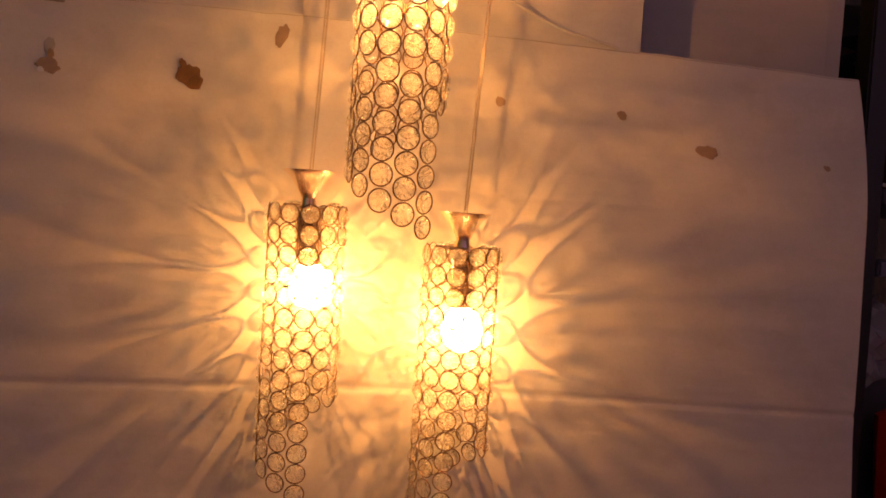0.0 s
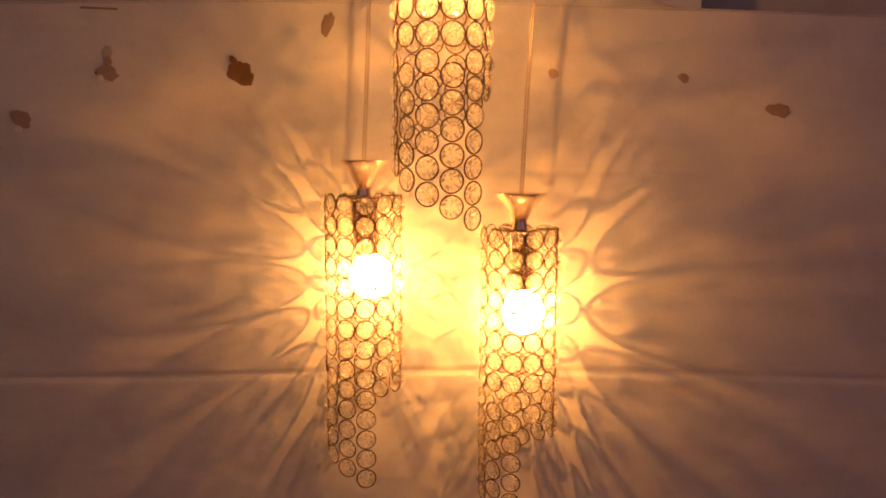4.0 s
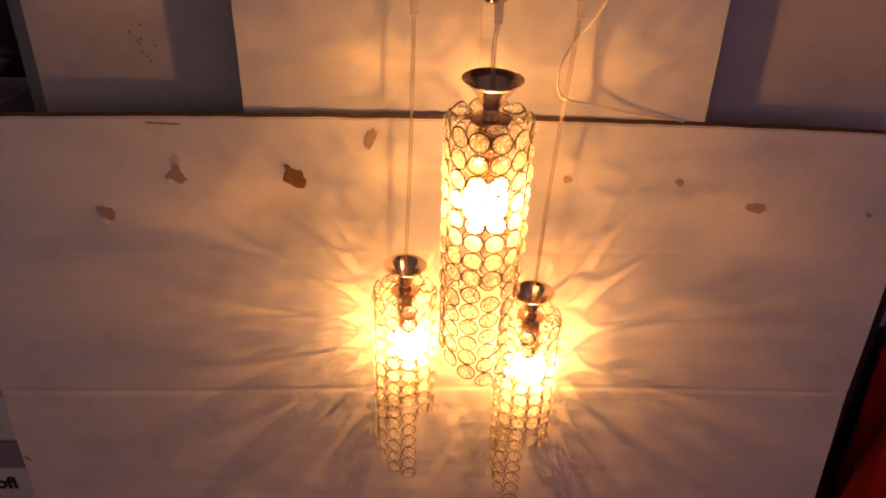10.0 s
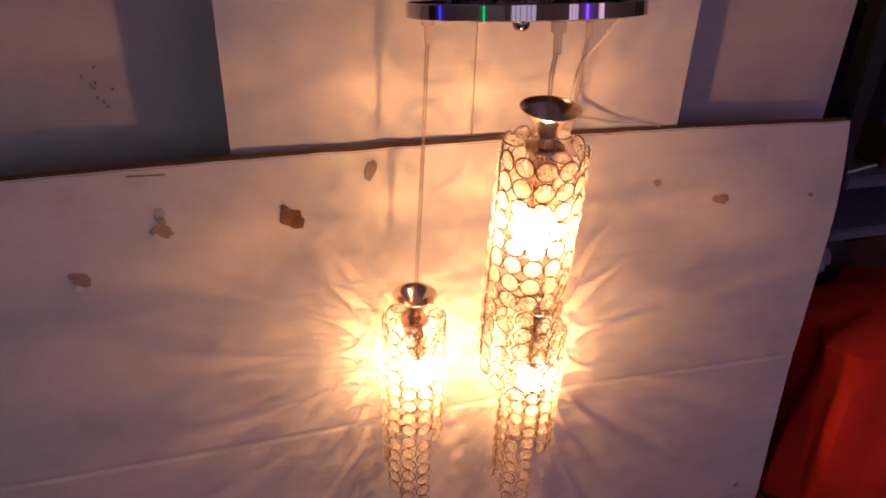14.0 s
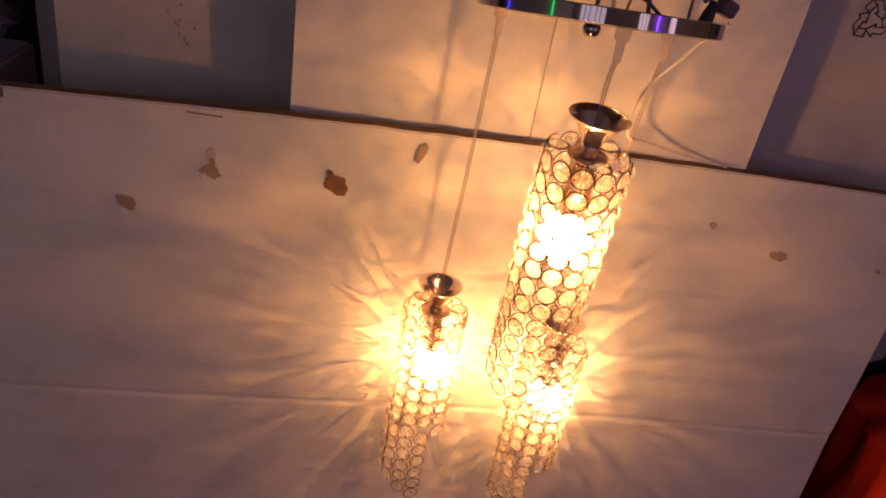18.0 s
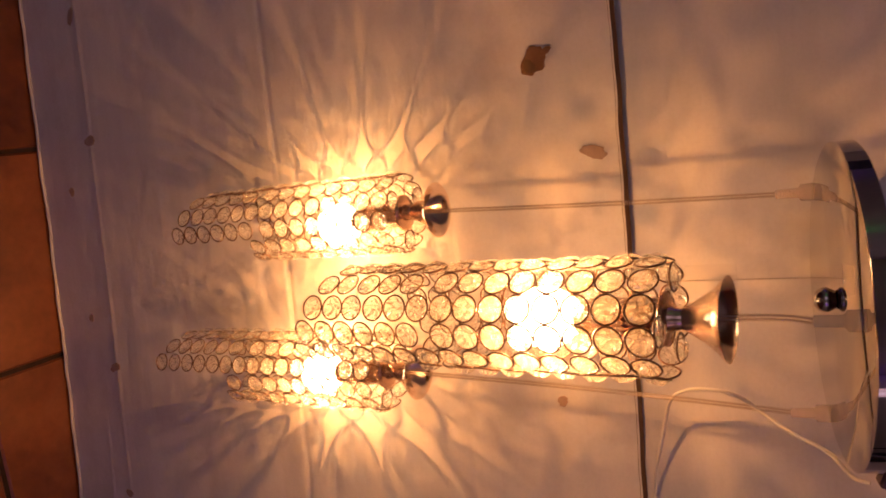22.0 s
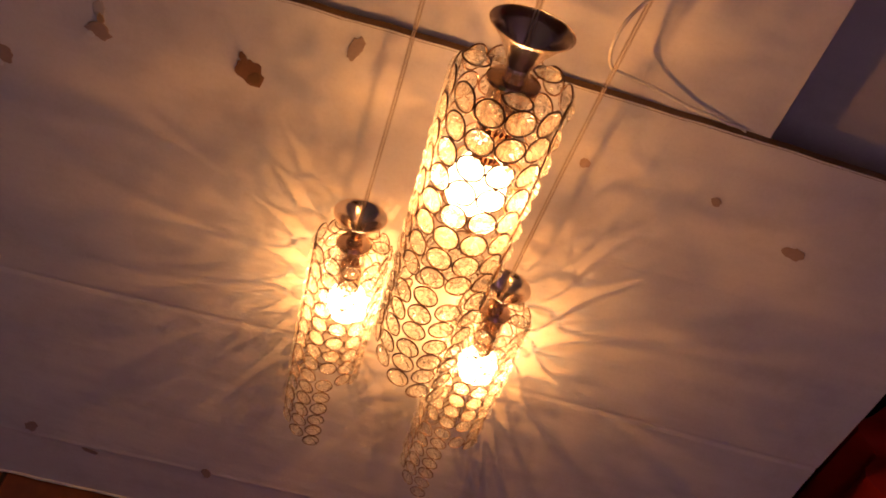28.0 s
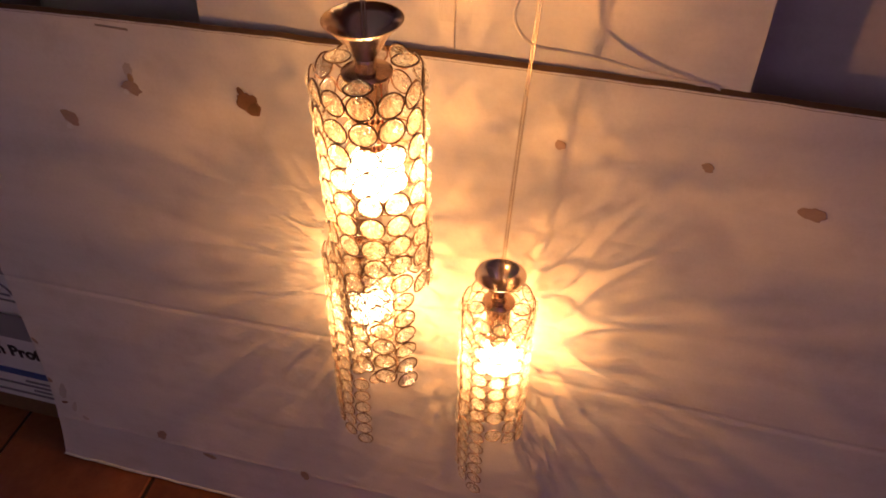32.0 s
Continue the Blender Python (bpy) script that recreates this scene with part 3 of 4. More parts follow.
# faint rubbed patches over and beside the tears
for k, (x, z, w, h, turn) in enumerate(((-0.165, 0.876, 0.012, 0.024, 4), (-0.474, 0.215, 0.014, 0.045, 20), (-0.462, 0.175, 0.010, 0.030, 25), (-0.445, 0.150, 0.014, 0.012, 0))):
    part("rubbed_patch", blot_bm(w, h, 131 + k, 0.0003), RUBBED, sheet, "faint rubbed grey patch", m=on_board(x, z, 0.0006) @ pose(0, 0, 0, 0, turn, 0))
# lighter tears and a darker core round the larger spots
for k, (x, z, w, h, mat, turn) in enumerate(((-0.013, 0.869, 0.007, 0.016, KRAFT, -28), (0.001, 0.849, 0.014, 0.014, BROWN_CARTON, 0), (-0.163, 0.868, 0.007, 0.012, KRAFT_PALE, -5), (-0.274, 0.786, 0.011, 0.008, PACK_WHITE, 0), (-0.173, 0.848, 0.008, 0.007, PACK_WHITE, 0))):
    part("torn_spot", blot_bm(w, h, 71 + k, 0.0009), mat, sheet, "lighter tear in the paper face", m=on_board(x, z, 0.0016) @ pose(0, 0, 0, 0, turn, 0))
part("edge_tear", box_bm(-0.035, 0.035, -0.0008, 0.0, -0.006, 0.006), KRAFT, sheet, "bare brown strip at the top edge", m=on_board(-0.440, 0.928))
part("slit", box_bm(-0.022, 0.022, -0.0006, 0.0, -0.0012, 0.0012), SMUDGE, sheet, "short dark slit", m=on_board(-0.173, 0.930) @ pose(0, 0, 0, 0, 2, 0))

# middle panel behind the sheet
PA, PB = Vector((-0.0722, 1.050)), Vector((0.5528, 1.031))


def panel_front(u, z):
    p = PA.lerp(PB, u)
    return p.x, p.y + 0.004 * noise.noise(Vector((u * 2.3, 9.1, z * 2.2))), z


panel = tagged(holder("white_panel", pose(0, 0, 0)), "upright white panel standing behind the cardboard sheet", "panel")
part("face", sheet_bm(0, 1, 0.0, 1.75, 24, 60, panel_front, 0.012), WHITE_PANEL, panel, smooth=True)
part("seam", box_bm(0.2427, 0.2434, -0.0003, 0.002, 0.90, 1.30), RUBBED, panel, "thin upright seam", m=pose(0, 1.0362, 0))
part("tape_strip", sheet_bm(0.226, 0.262, 0.975, 1.045, 10, 16, lambda x, z: (x, 1.050 - 0.0304 * (x + 0.0722) - 0.0058 + 0.0010 * noise.noise(Vector((x * 40, 0, z * 45))), z), 0.0004), TAPE, panel, "strip of clear glossy tape", True)

# large carton behind the panel
def back_y(x):
    return 1.139 - 0.0475 * x


carton = tagged(holder("large_carton", pose(0, 0, 0)), "big white carton with folded edges, behind the panel", "carton")
BX0, BX1, BTOP = -0.390, 0.853, 1.8
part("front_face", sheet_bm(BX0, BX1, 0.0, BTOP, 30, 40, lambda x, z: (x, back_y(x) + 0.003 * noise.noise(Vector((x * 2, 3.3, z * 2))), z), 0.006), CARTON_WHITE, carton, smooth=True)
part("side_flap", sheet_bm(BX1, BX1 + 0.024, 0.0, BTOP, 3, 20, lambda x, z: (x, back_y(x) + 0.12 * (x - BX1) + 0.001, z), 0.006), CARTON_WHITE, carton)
# left flap is grey, not carton white: its shade is put into the colour
part("side_flap", sheet_bm(BX0 - 0.036, BX0, 0.0, BTOP, 3, 20, lambda x, z: (x, back_y(BX0) + 0.9 * (BX0 - x) + 0.001, z), 0.006), PACK_GREY, carton, "side flap with its shade put in as grey")
part("back_face", box_bm(BX0 - 0.03, BX1 + 0.02, 1.55, 1.556, 0.0, BTOP), BROWN_CARTON, carton)
# recycling mark: three bent arrows
mark = bmesh.new()


def ribbon(points):
    for q0, q1 in zip(points, points[1:] + points[:1]):
        tube_bm([(q0[0], 0, q0[1]), (q1[0], 0, q1[1])], 0.0010, 4, mark)


for k in range(3):
    turn = Matrix.Rotation(radians(120 * k), 2)
    for outline in (
        [(-0.012, 0.029), (0.004, 0.029), (0.012, 0.016), (0.017, 0.019), (0.014, 0.003), (-0.001, 0.010), (0.004, 0.012), (-0.003, 0.022)],
        [(-0.012, 0.029), (-0.003, 0.022), (-0.010, 0.010), (-0.020, 0.016)],
    ):
        ribbon([tuple(turn @ Vector(p)) for p in outline])
part("printed_mark", mark, INK, carton, "printed three-arrow outline mark", m=Matrix.Translation((0.695, back_y(0.695) - 0.002, 1.146)) @ Matrix.Scale(0.92, 4))
for k in range(9):
    rng = random.Random(40 + k)
    x, z = -0.225 + rng.uniform(-0.02, 0.02), 1.005 + rng.uniform(-0.03, 0.03)
    part("speck", blot_bm(0.003, 0.005, 90 + k), SMUDGE, carton, m=Matrix.Translation((x, back_y(x) - 0.005, z)))

# ---- the lamp: ceiling plate and three crystal pendants ----
CX, CY, CZ, CR = 0.244, 0.886, 1.133, 0.125
TIP = 10.0
plate_m = pose(CX, CY, CZ, -TIP, 0, 0)
canopy = tagged(holder("lamp_canopy", plate_m), "round mirror-chrome ceiling plate with loose wires on top, hung up tilted", "lamp canopy")
part("plate", turned([(0, 0.0), (CR - 0.003, 0.0), (CR, 0.0015), (CR, 0.0150), (CR - 0.001, 0.0160), (CR - 0.002, 0.0150), (CR - 0.002, 0.002), (0, 0.002)], 96), CHROME, canopy, "polished chrome plate with an upturned rim", True)
part("cap_nut", turned([(0, -0.0155), (0.0045, -0.0150), (0.0080, -0.0125), (0.0098, -0.0085), (0.0098, -0.0055), (0.0082, -0.0020), (0.0074, -0.0002)], 24), CHROME, canopy, "small domed chrome nut", True, pose(-0.004, 0, -0.0005))
mount = box_bm(-0.10, 0.10, -0.010, 0.010, 0.004, 0.0065)
part("mounting_bar", mount, DARK_CHROME, canopy)
for k, (pts, r) in enumerate((
    ([(-0.08, 0.03, 0.004), (-0.07, 0.01, 0.026), (-0.03, -0.01, 0.036), (0.01, 0.0, 0.028), (0.02, 0.02, 0.004)], 0.0024),
    ([(0.095, 0.0, 0.004), (0.10, 0.01, 0.045), (0.08, 0.0, 0.056), (0.045, 0.02, 0.040), (0.03, 0.01, 0.004)], 0.0014),
    ([(-0.02, -0.05, 0.004), (-0.01, -0.04, 0.045), (0.03, -0.02, 0.062), (0.08, 0.0, 0.06), (0.112, 0.0, 0.035)], 0.0022),
    ([(0.03, -0.06, 0.004), (0.03, -0.05, 0.05), (0.05, -0.02, 0.07), (0.09, 0.0, 0.06), (0.118, 0.0, 0.04)], 0.0022),
    ([(-0.045, 0.01, 0.006), (-0.03, 0.01, 0.022), (0.005, 0.012, 0.032), (0.045, 0.008, 0.030), (0.072, 0.0, 0.010)], 0.0020),
    ([(0.118, 0.004, 0.030), (0.116, 0.006, 0.060), (0.104, 0.004, 0.085), (0.085, 0.0, 0.070)], 0.0014),
    ([(0.121, -0.002, 0.028), (0.126, -0.002, 0.055), (0.118, 0.0, 0.086), (0.095, 0.004, 0.092)], 0.0014),
    ([(0.131, 0.003, 0.036), (0.121, 0.003, 0.058), (0.112, 0.0, 0.080), (0.09, -0.006, 0.088)], 0.0012),
    ([(0.133, -0.003, 0.036), (0.136, -0.004, 0.062), (0.124, -0.004, 0.090), (0.10, 0.0, 0.098)], 0.0012),
)):
    part("loose_wire", tube_bm(pts, r, 8), WIRE_BROWN if k else FROSTED, canopy, "dark brown loose wire" if k else "milky loose wire", True)
cone = turned([(0, 0.026), (0.0035, 0.026), (0.0062, 0.016), (0.0078, 0.004), (0.0070, 0.0), (0, 0.0)], 10)
part("wire_block", cone, BLACK_PLASTIC, canopy, "black wire connector cone", True, pose(0.114, 0.0, 0.012, 0, 14, 0))
part("wire_block", box_bm(-0.009, 0.009, -0.008, 0.008, -0.008, 0.008, 0.002), WIRE_BROWN, canopy, "brown terminal block", m=pose(0.136, 0.0, 0.032, 0, 22, 0))
# wires that carry the plate, up to the ceiling
hang = tagged(holder("hanging_cord", pose(CX, CY, CZ)), "thin clear nylon cords carrying the lamp plate from the ceiling", "cord")
for a in (-0.03, 0.03):
    part("strand", tube_bm([(a, 0.0, 0.006), (a * 0.4, 0.0, 0.45), (0, 0, TOP - CZ)], 0.0009, 6), CABLE_CLEAR, hang, smooth=True)

RING_R, WIRE_R, PITCH, COLS, SHADE_R = 0.0107, 0.0008, 0.0231, 12, 0.0428
ring_src = torus_bm(RING_R, WIRE_R)
ring_me = bpy.data.meshes.new("ring")
ring_src.to_mesh(ring_me), ring_src.free()
for p in ring_me.polygons:
    p.use_smooth = True
ring_me.materials.append(WIRE_METAL)
cr_src = crystal_bm(0.0098, 0.0088)
crystal_me = bpy.data.meshes.new("crystal")
cr_src.to_mesh(crystal_me), cr_src.free()
crystal_me.materials.append(CRYSTAL)
crystal_me.materials.append(CRYSTAL_RIM)
crystal_me.materials.append(CRYSTAL_GLINT)


def pendant(x, y, z, first, lean, rows, cap, label, seed, share, coils, sway, lift):
    """A pendant whose cup rim lies at z: cable, cup, hub, socket, bulb and a spiral-cut shade of crystal rings."""
    rng = random.Random(seed)
    lamp = tagged(holder("pendant_lamp", pose(x, y, z, lean, 0, 0)), label, "pendant lamp", "crystal pendants of the lamp")
    back = pose(x, y, z, lean, 0, 0).inverted()
    top = Vector((cap[0], cap[1], CZ + (CY - cap[1]) * math.tan(radians(TIP))))
    foot = Vector((x, y, z)) + pose(0, 0, 0, lean, 0, 0) @ Vector((0, 0, -0.026))
    part("strain_relief", turned([(0, -0.030), (0.0040, -0.030), (0.0044, -0.012), (0.0072, -0.010), (0.0076, 0.0), (0, 0.0)], 18), FROSTED, lamp, "milky plastic cable cone", True, back @ Matrix.Translation(top) @ pose(0, 0, 0, -TIP * 0.5, 0, 0))
    line = [top + Vector((0, -0.001, -0.03)), top.lerp(foot, 0.5) + Vector((rng.uniform(-0.002, 0.002), 0.001, 0)), foot]
    cable = part("cable", tube_bm([back @ p for p in line], 0.0027, 10), CABLE_CLEAR, lamp, "clear two-core cable", True)
    for k in (-0.0012, 0.0012):
        part("core_wire", tube_bm([back @ (p + Vector((k, 0, 0))) for p in line], 0.0005, 6), COPPER, cable, "thin bright core", True)
    cup = [(0.0305, 0.0), (0.0300, -0.0011), (0.0235, -0.0068), (0.0165, -0.0162), (0.0108, -0.0258), (0.0084, -0.0303), (0.0066, -0.0303), (0.0092, -0.0250), (0.0152, -0.0156), (0.0222, -0.0062), (0.0290, -0.0003), (0.0305, 0.0)]
    part("cup", turned(cup, 48), CUP_CHROME, lamp, "chrome trumpet cup", True)
    hub = [(0.0, -0.0290), (0.0072, -0.0296), (0.0079, -0.0306), (0.0081, -0.0340), (0.0096, -0.0402), (0.0188, -0.0408), (0.0201, -0.0414), (0.0203, -0.0434), (0.0194, -0.0444), (0.0, -0.0446)]
    part("hub", turned(hub, 40), BRONZE, lamp, "flat satin bronze-brown disc on a flared neck", True)
    hung = Matrix.Translation((0, 0, -0.0448)) @ Matrix.Rotation(radians(-sway), 4, "Y") @ Matrix.Translation((0, 0, 0.0448))
    raised = hung @ Matrix.Translation((0, 0, lift))
    sleeve = [(0.0, -0.0448), (0.0148, -0.0448), (0.0156, -0.0456), (0.0156, -0.0985), (0.0150, -0.1000), (0.0126, -0.1002), (0.0122, -0.1100), (0.0, -0.111)]
    part("socket", turned(sleeve, 36), SOCKET_CHROME, lamp, "smooth warm chrome socket sleeve", True, hung)
    bulb = [(0.0, -0.111), (0.0112, -0.1112), (0.0140, -0.117), (0.0200, -0.1240), (0.0236, -0.1325), (0.0245, -0.1405), (0.0234, -0.1495), (0.0188, -0.158), (0.0110, -0.1640), (0.0, -0.1660)]
    part("bulb", turned(bulb, 24), BULB_GLASS, lamp, "lit round glass bulb", True, raised)
    # the glowing coil, in one or two short lengths
    for k in range(coils):
        L = bpy.data.lights.new("bulb_light", "POINT")
        L.energy, L.color, L.shadow_soft_size = LAMP_POWER * share / coils, LAMP_COLOUR, COIL_R * (1.3 if coils > 1 else 1)
        ob = new("bulb_light", L)
        ob.parent, ob.matrix_basis = lamp, raised @ pose(0.0075 * (k - (coils - 1) / 2), 0, -0.141 + 0.001 * k)
    z0 = -0.0385 - RING_R
    # flat rings that carry the shade from the hub
    for k in range(3):
        a = radians(first - 35 + 120 * k)
        m = Matrix.Rotation(a, 4, "Z") @ pose(SHADE_R - RING_R - 0.001, 0, z0 + RING_R - 0.001, 90, 0, 0)
        r = shared("carrier_ring", ring_me, lamp, m)
        shared("crystal", crystal_me, r, pose(0, 0, 0))
    # columns of rings: eight level rows, then a lower part that follows the spiral edge
    for k in range(COLS):
        az = radians(first - 30 * k)
        low = z0 - PITCH * (rows - 0.5 * k)
        zs = [z0 - PITCH * j for j in range(8)]
        tail, stop = low, zs[-1] - PITCH * 0.72
        while tail < stop:
            zs.append(tail)
            tail += PITCH
        for zz in zs:
            rr = SHADE_R + rng.uniform(-0.0007, 0.0007)
            m = Matrix.Rotation(az + math.pi / 2 + rng.uniform(-0.03, 0.03), 4, "Z")
            m = Matrix.Translation((rr * math.cos(az), rr * math.sin(az), zz + rng.uniform(-0.0004, 0.0004))) @ m @ pose(0, 0, 0, rng.uniform(-3, 3), 0, 0)
            r = shared("ring", ring_me, lamp, m)
            shared("crystal", crystal_me, r, pose(0, 0, 0, rng.uniform(-7, 7), rng.uniform(0, 45), rng.uniform(-7, 7)))
    return lamp


pendant(0.236, 0.780, 1.069, -48, 5.0, 14, (0.238, 0.786), "spiral-cut crystal ring pendant, highest of three, warm bulb lit", 1, 1.14, 2, 0.0, 0.002)
pendant(0.147, 0.960, 0.750, -82, 0.5, 13.5, (0.158, 0.961), "spiral-cut crystal ring pendant hanging close before the white cardboard, lit", 2, 0.84, 1, 5.0, 0.006)
pendant(0.327, 0.949, 0.714, -104, 1.0, 14, (0.347, 0.940), "spiral-cut crystal ring pendant on the longest cable, lit", 3, 0.94, 1, 3.5, 0.003)

# white mains cable from the plate to the top of the sheet
tagged(mesh_ob("mains_cable", tube_bm([(0.386, 0.89, 1.150), (0.384, 0.895, 1.138), (0.371, 0.910, 1.122), (0.363, 0.930, 1.094), (0.350, 0.940, 1.071), (0.338, 0.935, 1.058), (0.328, 0.922, 1.046), (0.325, 0.920, 1.030), (0.330, 0.935, 1.010), (0.342, 0.955, 0.992), (0.365, 0.985, 0.978), (0.403, 1.005, 0.966), (0.447, 1.016, 0.953), (0.495, 1.024, 0.944), (0.530, 1.030, 0.925), (0.54, 1.029, 0.80), (0.55, 1.020, 0.40), (0.55, 1.024, 0.004)], 0.0017, 8), WHITE_PLASTIC, True), "thin white mains cable hanging from the lamp plate to the sheet", "cable")

# ---- at the left: a stack of packed goods ----
def pack(z0, z1, seed, printed):
    p = tagged(holder("package", pose(-0.78, 1.066, z0)), "white shrink-wrapped package with grey bands and printed lines" if printed else "white package with a wide grey band", "package", "stacked packages")
    h = z1 - z0
    part("body", box_bm(-0.26, 0.26, 0.0, 0.34, 0.0, h, 0.006), PACK_WHITE, p)
    part("band", box_bm(-0.259, 0.259, -0.0012, 0.002, h - 0.066, h - 0.002), PACK_GREY, p, "dark grey printed band")
    return p, h


def bar(p, x0, x1, z0, z1, mat, label="", y=-0.0022):
    part("print_line", box_bm(x0, x1, y, 0.001, z0, z1), mat, p, label)


def words(text, size, mat, parent, m, label):
    cu = bpy.data.curves.new("words", "FONT")
    cu.body, cu.size, cu.extrude, cu.offset = text, size, 0.0006, 0.0012
    tmp = bpy.data.objects.new("words", cu)
    me = bpy.data.meshes.new_from_object(tmp)
    bpy.data.objects.remove(tmp)
    me.materials.clear()
    me.materials.append(mat)
    ob = new("lettering", me)
    ob.parent, ob.matrix_basis = parent, m
    return tagged(ob, label)


p1, h1 = pack(0.060, 0.316, 1, True)
words("n Profi", 0.040, INK, p1, pose(0.104, -0.0012, 0.139, 90, 0, 0), "bold black words n Profi")
bar(p1, -0.25, 0.25, 0.080, 0.096, BLUE_INK, "blue line of small print")
for k, (a, c) in enumerate(((0.14, 0.25), (0.02, 0.25), (0.15, 0.25), (-0.1, 0.25))):
    bar(p1, a, c, 0.062 - 0.013 * k, 0.066 - 0.013 * k, GREY_INK, "thin grey line of print")
p2, h2 = pack(0.316, 0.485, 2, True)
logo = bmesh.new()
for a, c in (((-0.02, 0.05), (0.02, 0.085)), ((0.02, 0.085), (0.09, 0.083)), ((0.09, 0.083), (0.118, 0.06)), ((0.118, 0.06), (0.135, 0.035)), ((0.0, 0.03), (0.14, 0.028)), ((0.03, 0.045), (0.12, 0.042)), ((0.05, 0.05), (0.06, 0.06))):
    tube_bm([(a[0], 0, a[1]), (c[0], 0, c[1])], 0.0022, 5, logo)
part("outline_drawing", logo, GREY_INK, p2, "grey outline drawing", m=pose(0.08, -0.0005, 0.01))
p3, h3 = pack(0.485, 0.69, 3, False)
p4, h4 = pack(0.69, 0.87, 4, False)
pallet = tagged(holder("wood_board", pose(-0.78, 1.066, 0)), "low dark wooden board under the packages", "board")
part("plank", box_bm(-0.25, 0.25, 0.01, 0.33, 0.0, 0.060, 0.003), BROWN_CARTON, pallet)
tagged(mesh_ob("woven_bag", crumpled_bm(0.40, 0.26, 0.16, 5, 4, 0.30), STRIPED, True), "slumped dark woven bag with olive and blue stripes on the packages", "bag").matrix_basis = pose(-0.70, 1.22, 0.872)
rack = tagged(holder("dark_cabinet", pose(-1.05, 1.75, 0)), "tall dark navy cabinet against the back wall", "cabinet")
part("body", box_bm(-0.55, 0.50, -0.22, 0.30, 0.0, 1.95, 0.006), NAVY, rack)
for k in range(4):
    part("door", box_bm(-0.54 + 0.26 * k, -0.29 + 0.26 * k, -0.236, -0.222, 0.05, 1.90, 0.004), NAVY, rack)

# ---- at the right: shelf with clutter ----
shelf = tagged(holder("shelf_rack", pose(1.48, 1.30, 0)), "dim lilac-grey metal shelf rack with clutter", "shelf")
for x in (-0.55, 0.55):
    for y in (-0.20, 0.20):
        part("post", box_bm(x - 0.018, x + 0.018, y - 0.018, y + 0.018, 0.0, 1.75, 0.003), BLACK_PLASTIC, shelf)
for z in (0.665, 0.770, 1.25, 1.70):
    part("shelf_board", box_bm(-0.53, 0.53, -0.22, 0.22, z, z + 0.022, 0.003), SHELF_STEEL, shelf)
tagged(mesh_ob("flat_box", box_bm(-0.42, 0.42, -0.17, 0.17, 0, 0.075, 0.005), RED_BROWN), "flat dark red-brown carton on the shelf", "carton").matrix_basis = pose(1.46, 1.27, 0.792)
navy = tagged(holder("navy_box", pose(1.44, 1.29, 0.867)), "dark navy box lying on the flat carton", "box")
part("tray", box_bm(-0.40, 0.40, -0.16, 0.16, 0, 0.085, 0.004), NAVY, navy)
part("lid", box_bm(-0.405, 0.405, -0.165, 0.165, 0.086, 0.128, 0.004), NAVY, navy, "overlapping navy lid")
tagged(mesh_ob("olive_bag", crumpled_bm(0.52, 0.30, 0.20, 21, 4, 0.28), OLIVE_GREY, True), "crumpled olive-grey bag on the navy box", "bag").matrix_basis = pose(1.26, 1.30, 0.995)
tagged(mesh_ob("dark_bundle", crumpled_bm(0.80, 0.34, 0.30, 9, 4, 0.25), DARK_CLOTH, True), "dark cloth bundle on the top shelves", "bundle").matrix_basis = pose(1.45, 1.30, 1.273)
plug = tagged(holder("cable_plug", pose(0.892, 1.088, 0.792)), "white plug and cable lying on the shelf", "plug")
part("plug_body", box_bm(-0.016, 0.012, -0.011, 0.011, 0.0, 0.021, 0.005), WHITE_PLASTIC, plug, smooth=True)
part("plug_cable", tube_bm([(0.010, 0, 0.010), (0.06, 0.005, 0.006), (0.16, 0.03, 0.004), (0.30, 0.05, 0.004), (0.50, 0.12, 0.004)], 0.0028, 8), WHITE_PLASTIC, plug, smooth=True)
tagged(mesh_ob("clear_bag", crumpled_bm(0.19, 0.16, 0.19, 3, 4, 0.55), FILM), "crumpled clear plastic bag on the dark cloth", "plastic bag").matrix_basis = pose(0.955, 1.22, 0.49, 0, 25, 30)
tagged(mesh_ob("dark_cloth", crumpled_bm(0.62, 0.36, 0.56, 12, 4, 0.18, 0.15), GREY_CLOTH, True), "heap of dark grey cloth on the floor", "cloth").matrix_basis = pose(1.12, 1.50, 0.0)


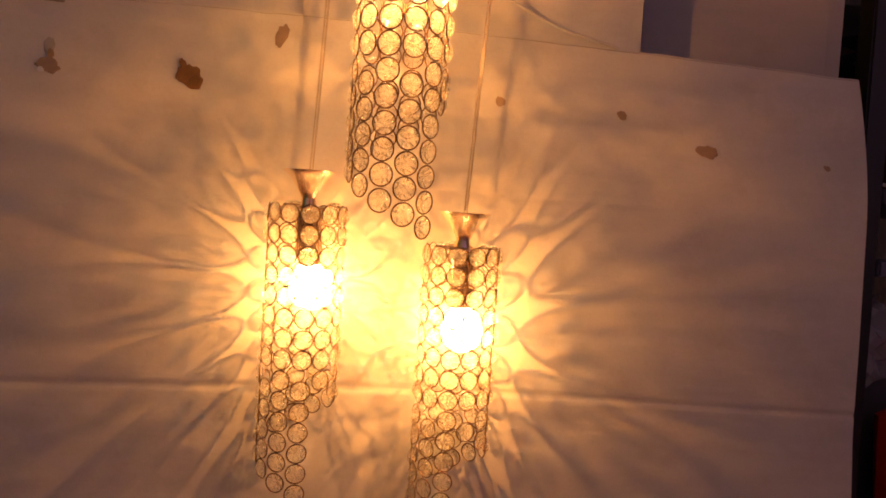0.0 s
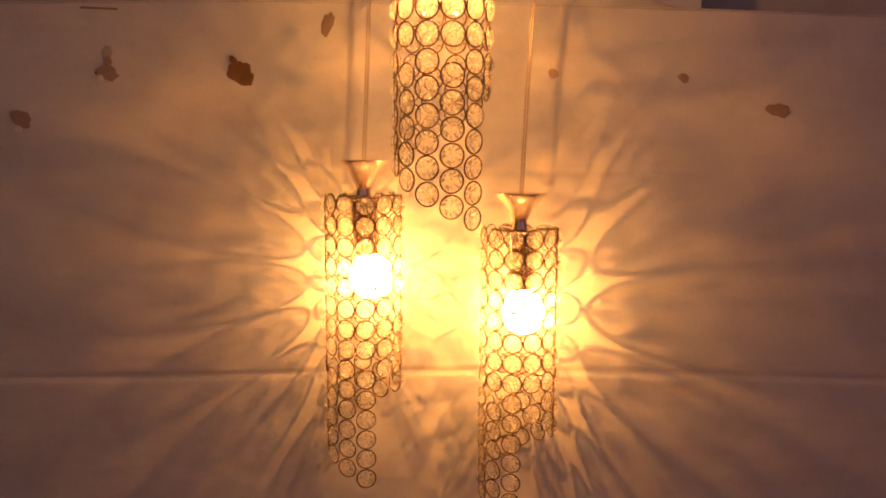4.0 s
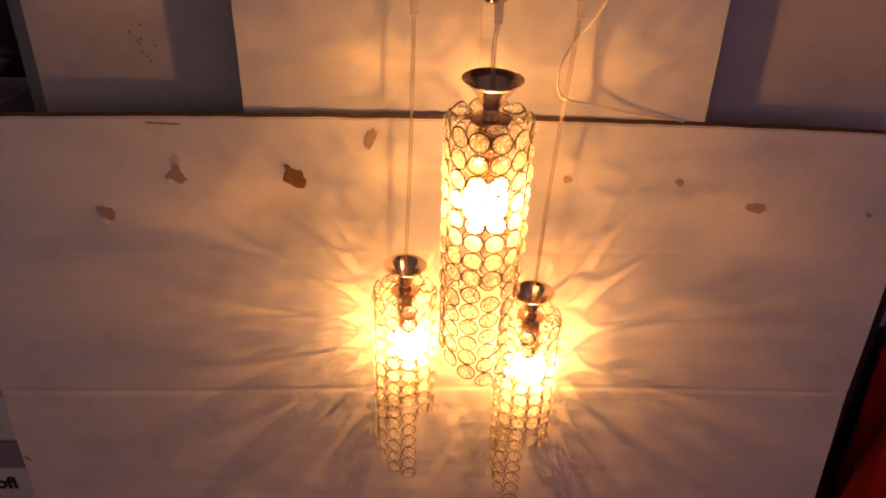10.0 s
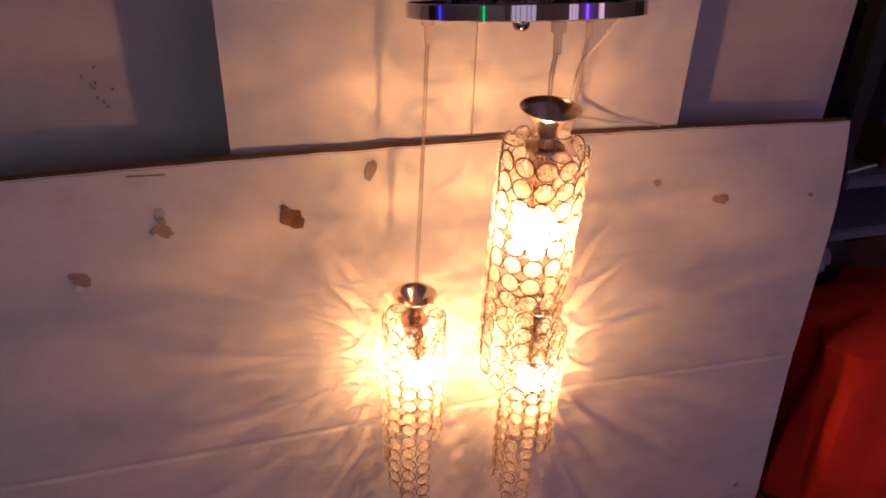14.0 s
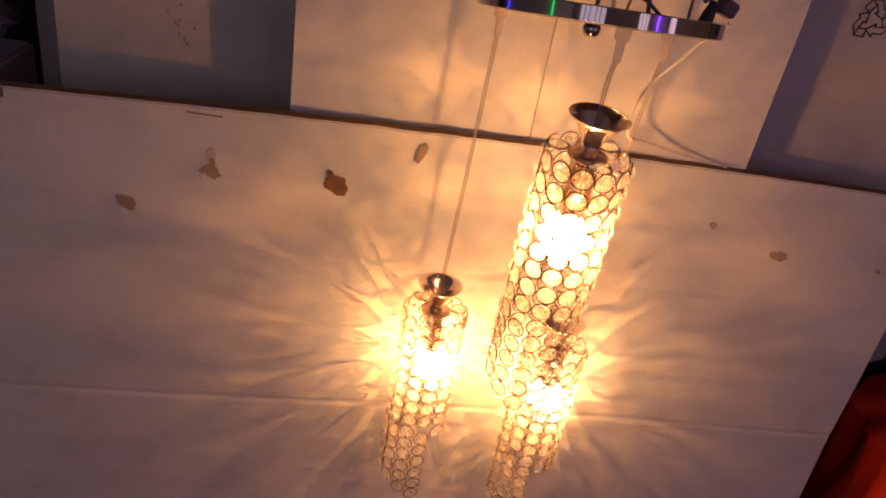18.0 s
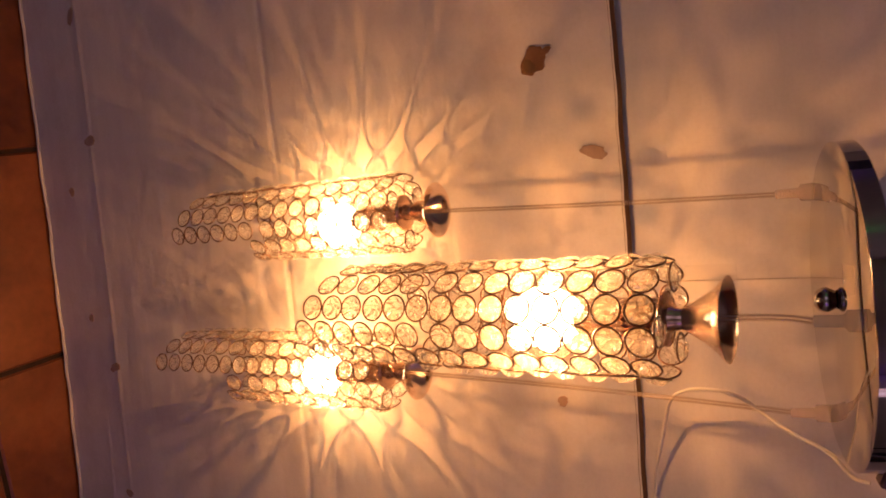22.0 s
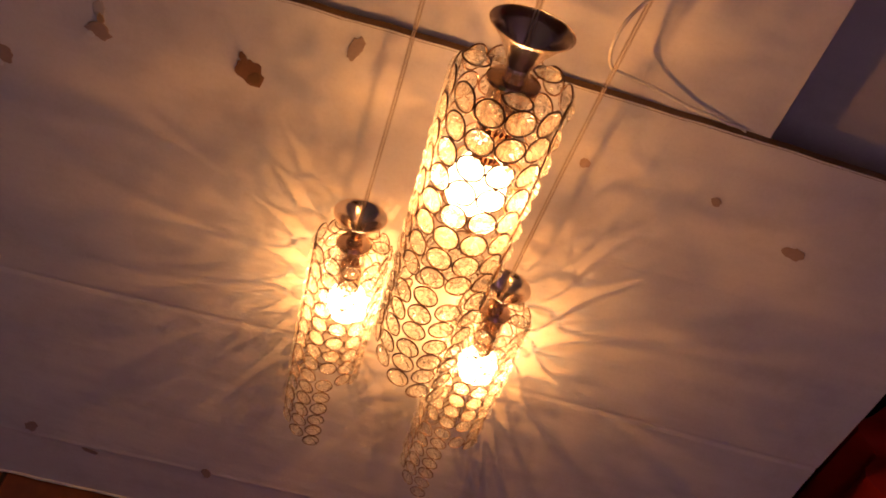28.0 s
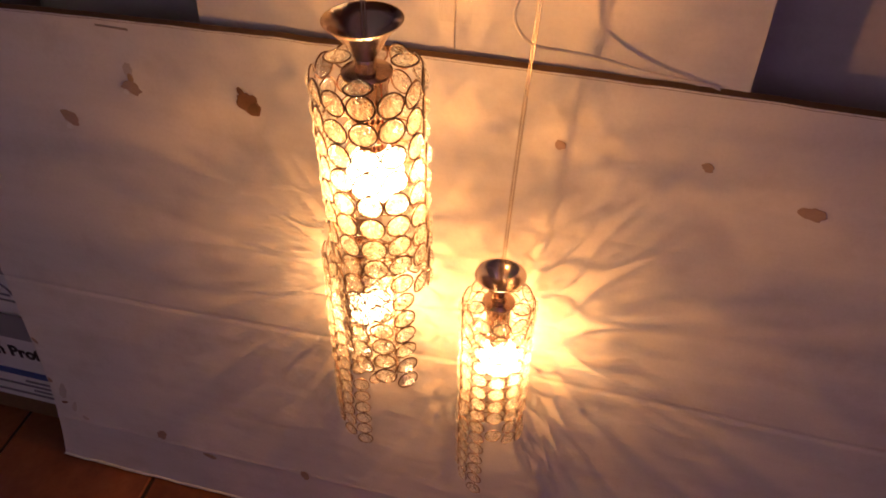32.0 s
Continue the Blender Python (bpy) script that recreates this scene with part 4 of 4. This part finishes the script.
def sack_bm():
    """A slumped red sack with long hanging folds."""
    bm = bmesh.new()
    seg, lev = 72, 28
    rings = []
    for j in range(lev + 1):
        k = j / lev
        z = 0.48 * k
        r = (1 - 0.07 * k) * (1 - max(k - 0.93, 0) * 5.5)
        ring = []
        for i in range(seg):
            a = 2 * math.pi * i / seg
            f = 1 + 0.045 * math.sin(7 * a + 3 * k) * (0.4 + k) + 0.03 * math.sin(13 * a - 2 * k) + 0.10 * noise.noise(Vector((math.cos(a) * 1.5, math.sin(a) * 1.5, k * 2)))
            ring.append(bm.verts.new((0.34 * r * f * math.cos(a) - 0.055 * k, 0.19 * r * f * math.sin(a), z + 0.015 * noise.noise(Vector((math.cos(a) * 2, math.sin(a) * 2, k * 3 + 5))) * k)))
        rings.append(ring)
    for a, b in zip(rings, rings[1:]):
        for i in range(seg):
            bm.faces.new((a[i], a[(i + 1) % seg], b[(i + 1) % seg], b[i]))
    bm.faces.new(rings[0][::-1]), bm.faces.new(rings[-1])
    bmesh.ops.recalc_face_normals(bm, faces=bm.faces)
    return bm


tagged(mesh_ob("red_sack", sack_bm(), RED_CLOTH, True), "slumped bright red cloth sack with folds on the floor", "sack").matrix_basis = pose(1.372, 1.105, 0.0, 0, 0, 6)

# ---- floor tiles ----
floor = tagged(mesh_ob("floor", box_bm(X0, X1, Y0, Y1, -0.03, -0.004), GROUT), "terracotta tiled floor with dark joints", "floor", kind="structure")
TILE, GAP = 0.337, 0.0075
tile_me = bpy.data.meshes.new("tile")
bm = box_bm(-(TILE - GAP) / 2, (TILE - GAP) / 2, -(TILE - GAP) / 2, (TILE - GAP) / 2, -0.012, 0.0)
bmesh.ops.bevel(bm, geom=[e for e in bm.edges if all(v.co.z > -0.001 for v in e.verts)], offset=0.003, segments=1, affect="EDGES")
bm.to_mesh(tile_me), bm.free()
tile_me.materials.append(TERRACOTTA)
turn = Matrix.Rotation(radians(5.3), 4, "Z")
rng = random.Random(8)
for i in range(-9, 10):
    for j in range(-11, 6):
        c = turn @ Vector(((i + 0.5) * TILE, (j + 0.5) * TILE, 0)) + Vector((0.011, 0.840, 0))
        if X0 + 0.2 < c.x < X1 - 0.2 and Y0 + 0.2 < c.y < Y1 - 0.2:
            shared("tile", tile_me, floor, Matrix.Translation((c.x, c.y, rng.uniform(-0.0006, 0.0))) @ turn @ Matrix.Rotation(math.pi / 2 * rng.randrange(4), 4, "Z"))
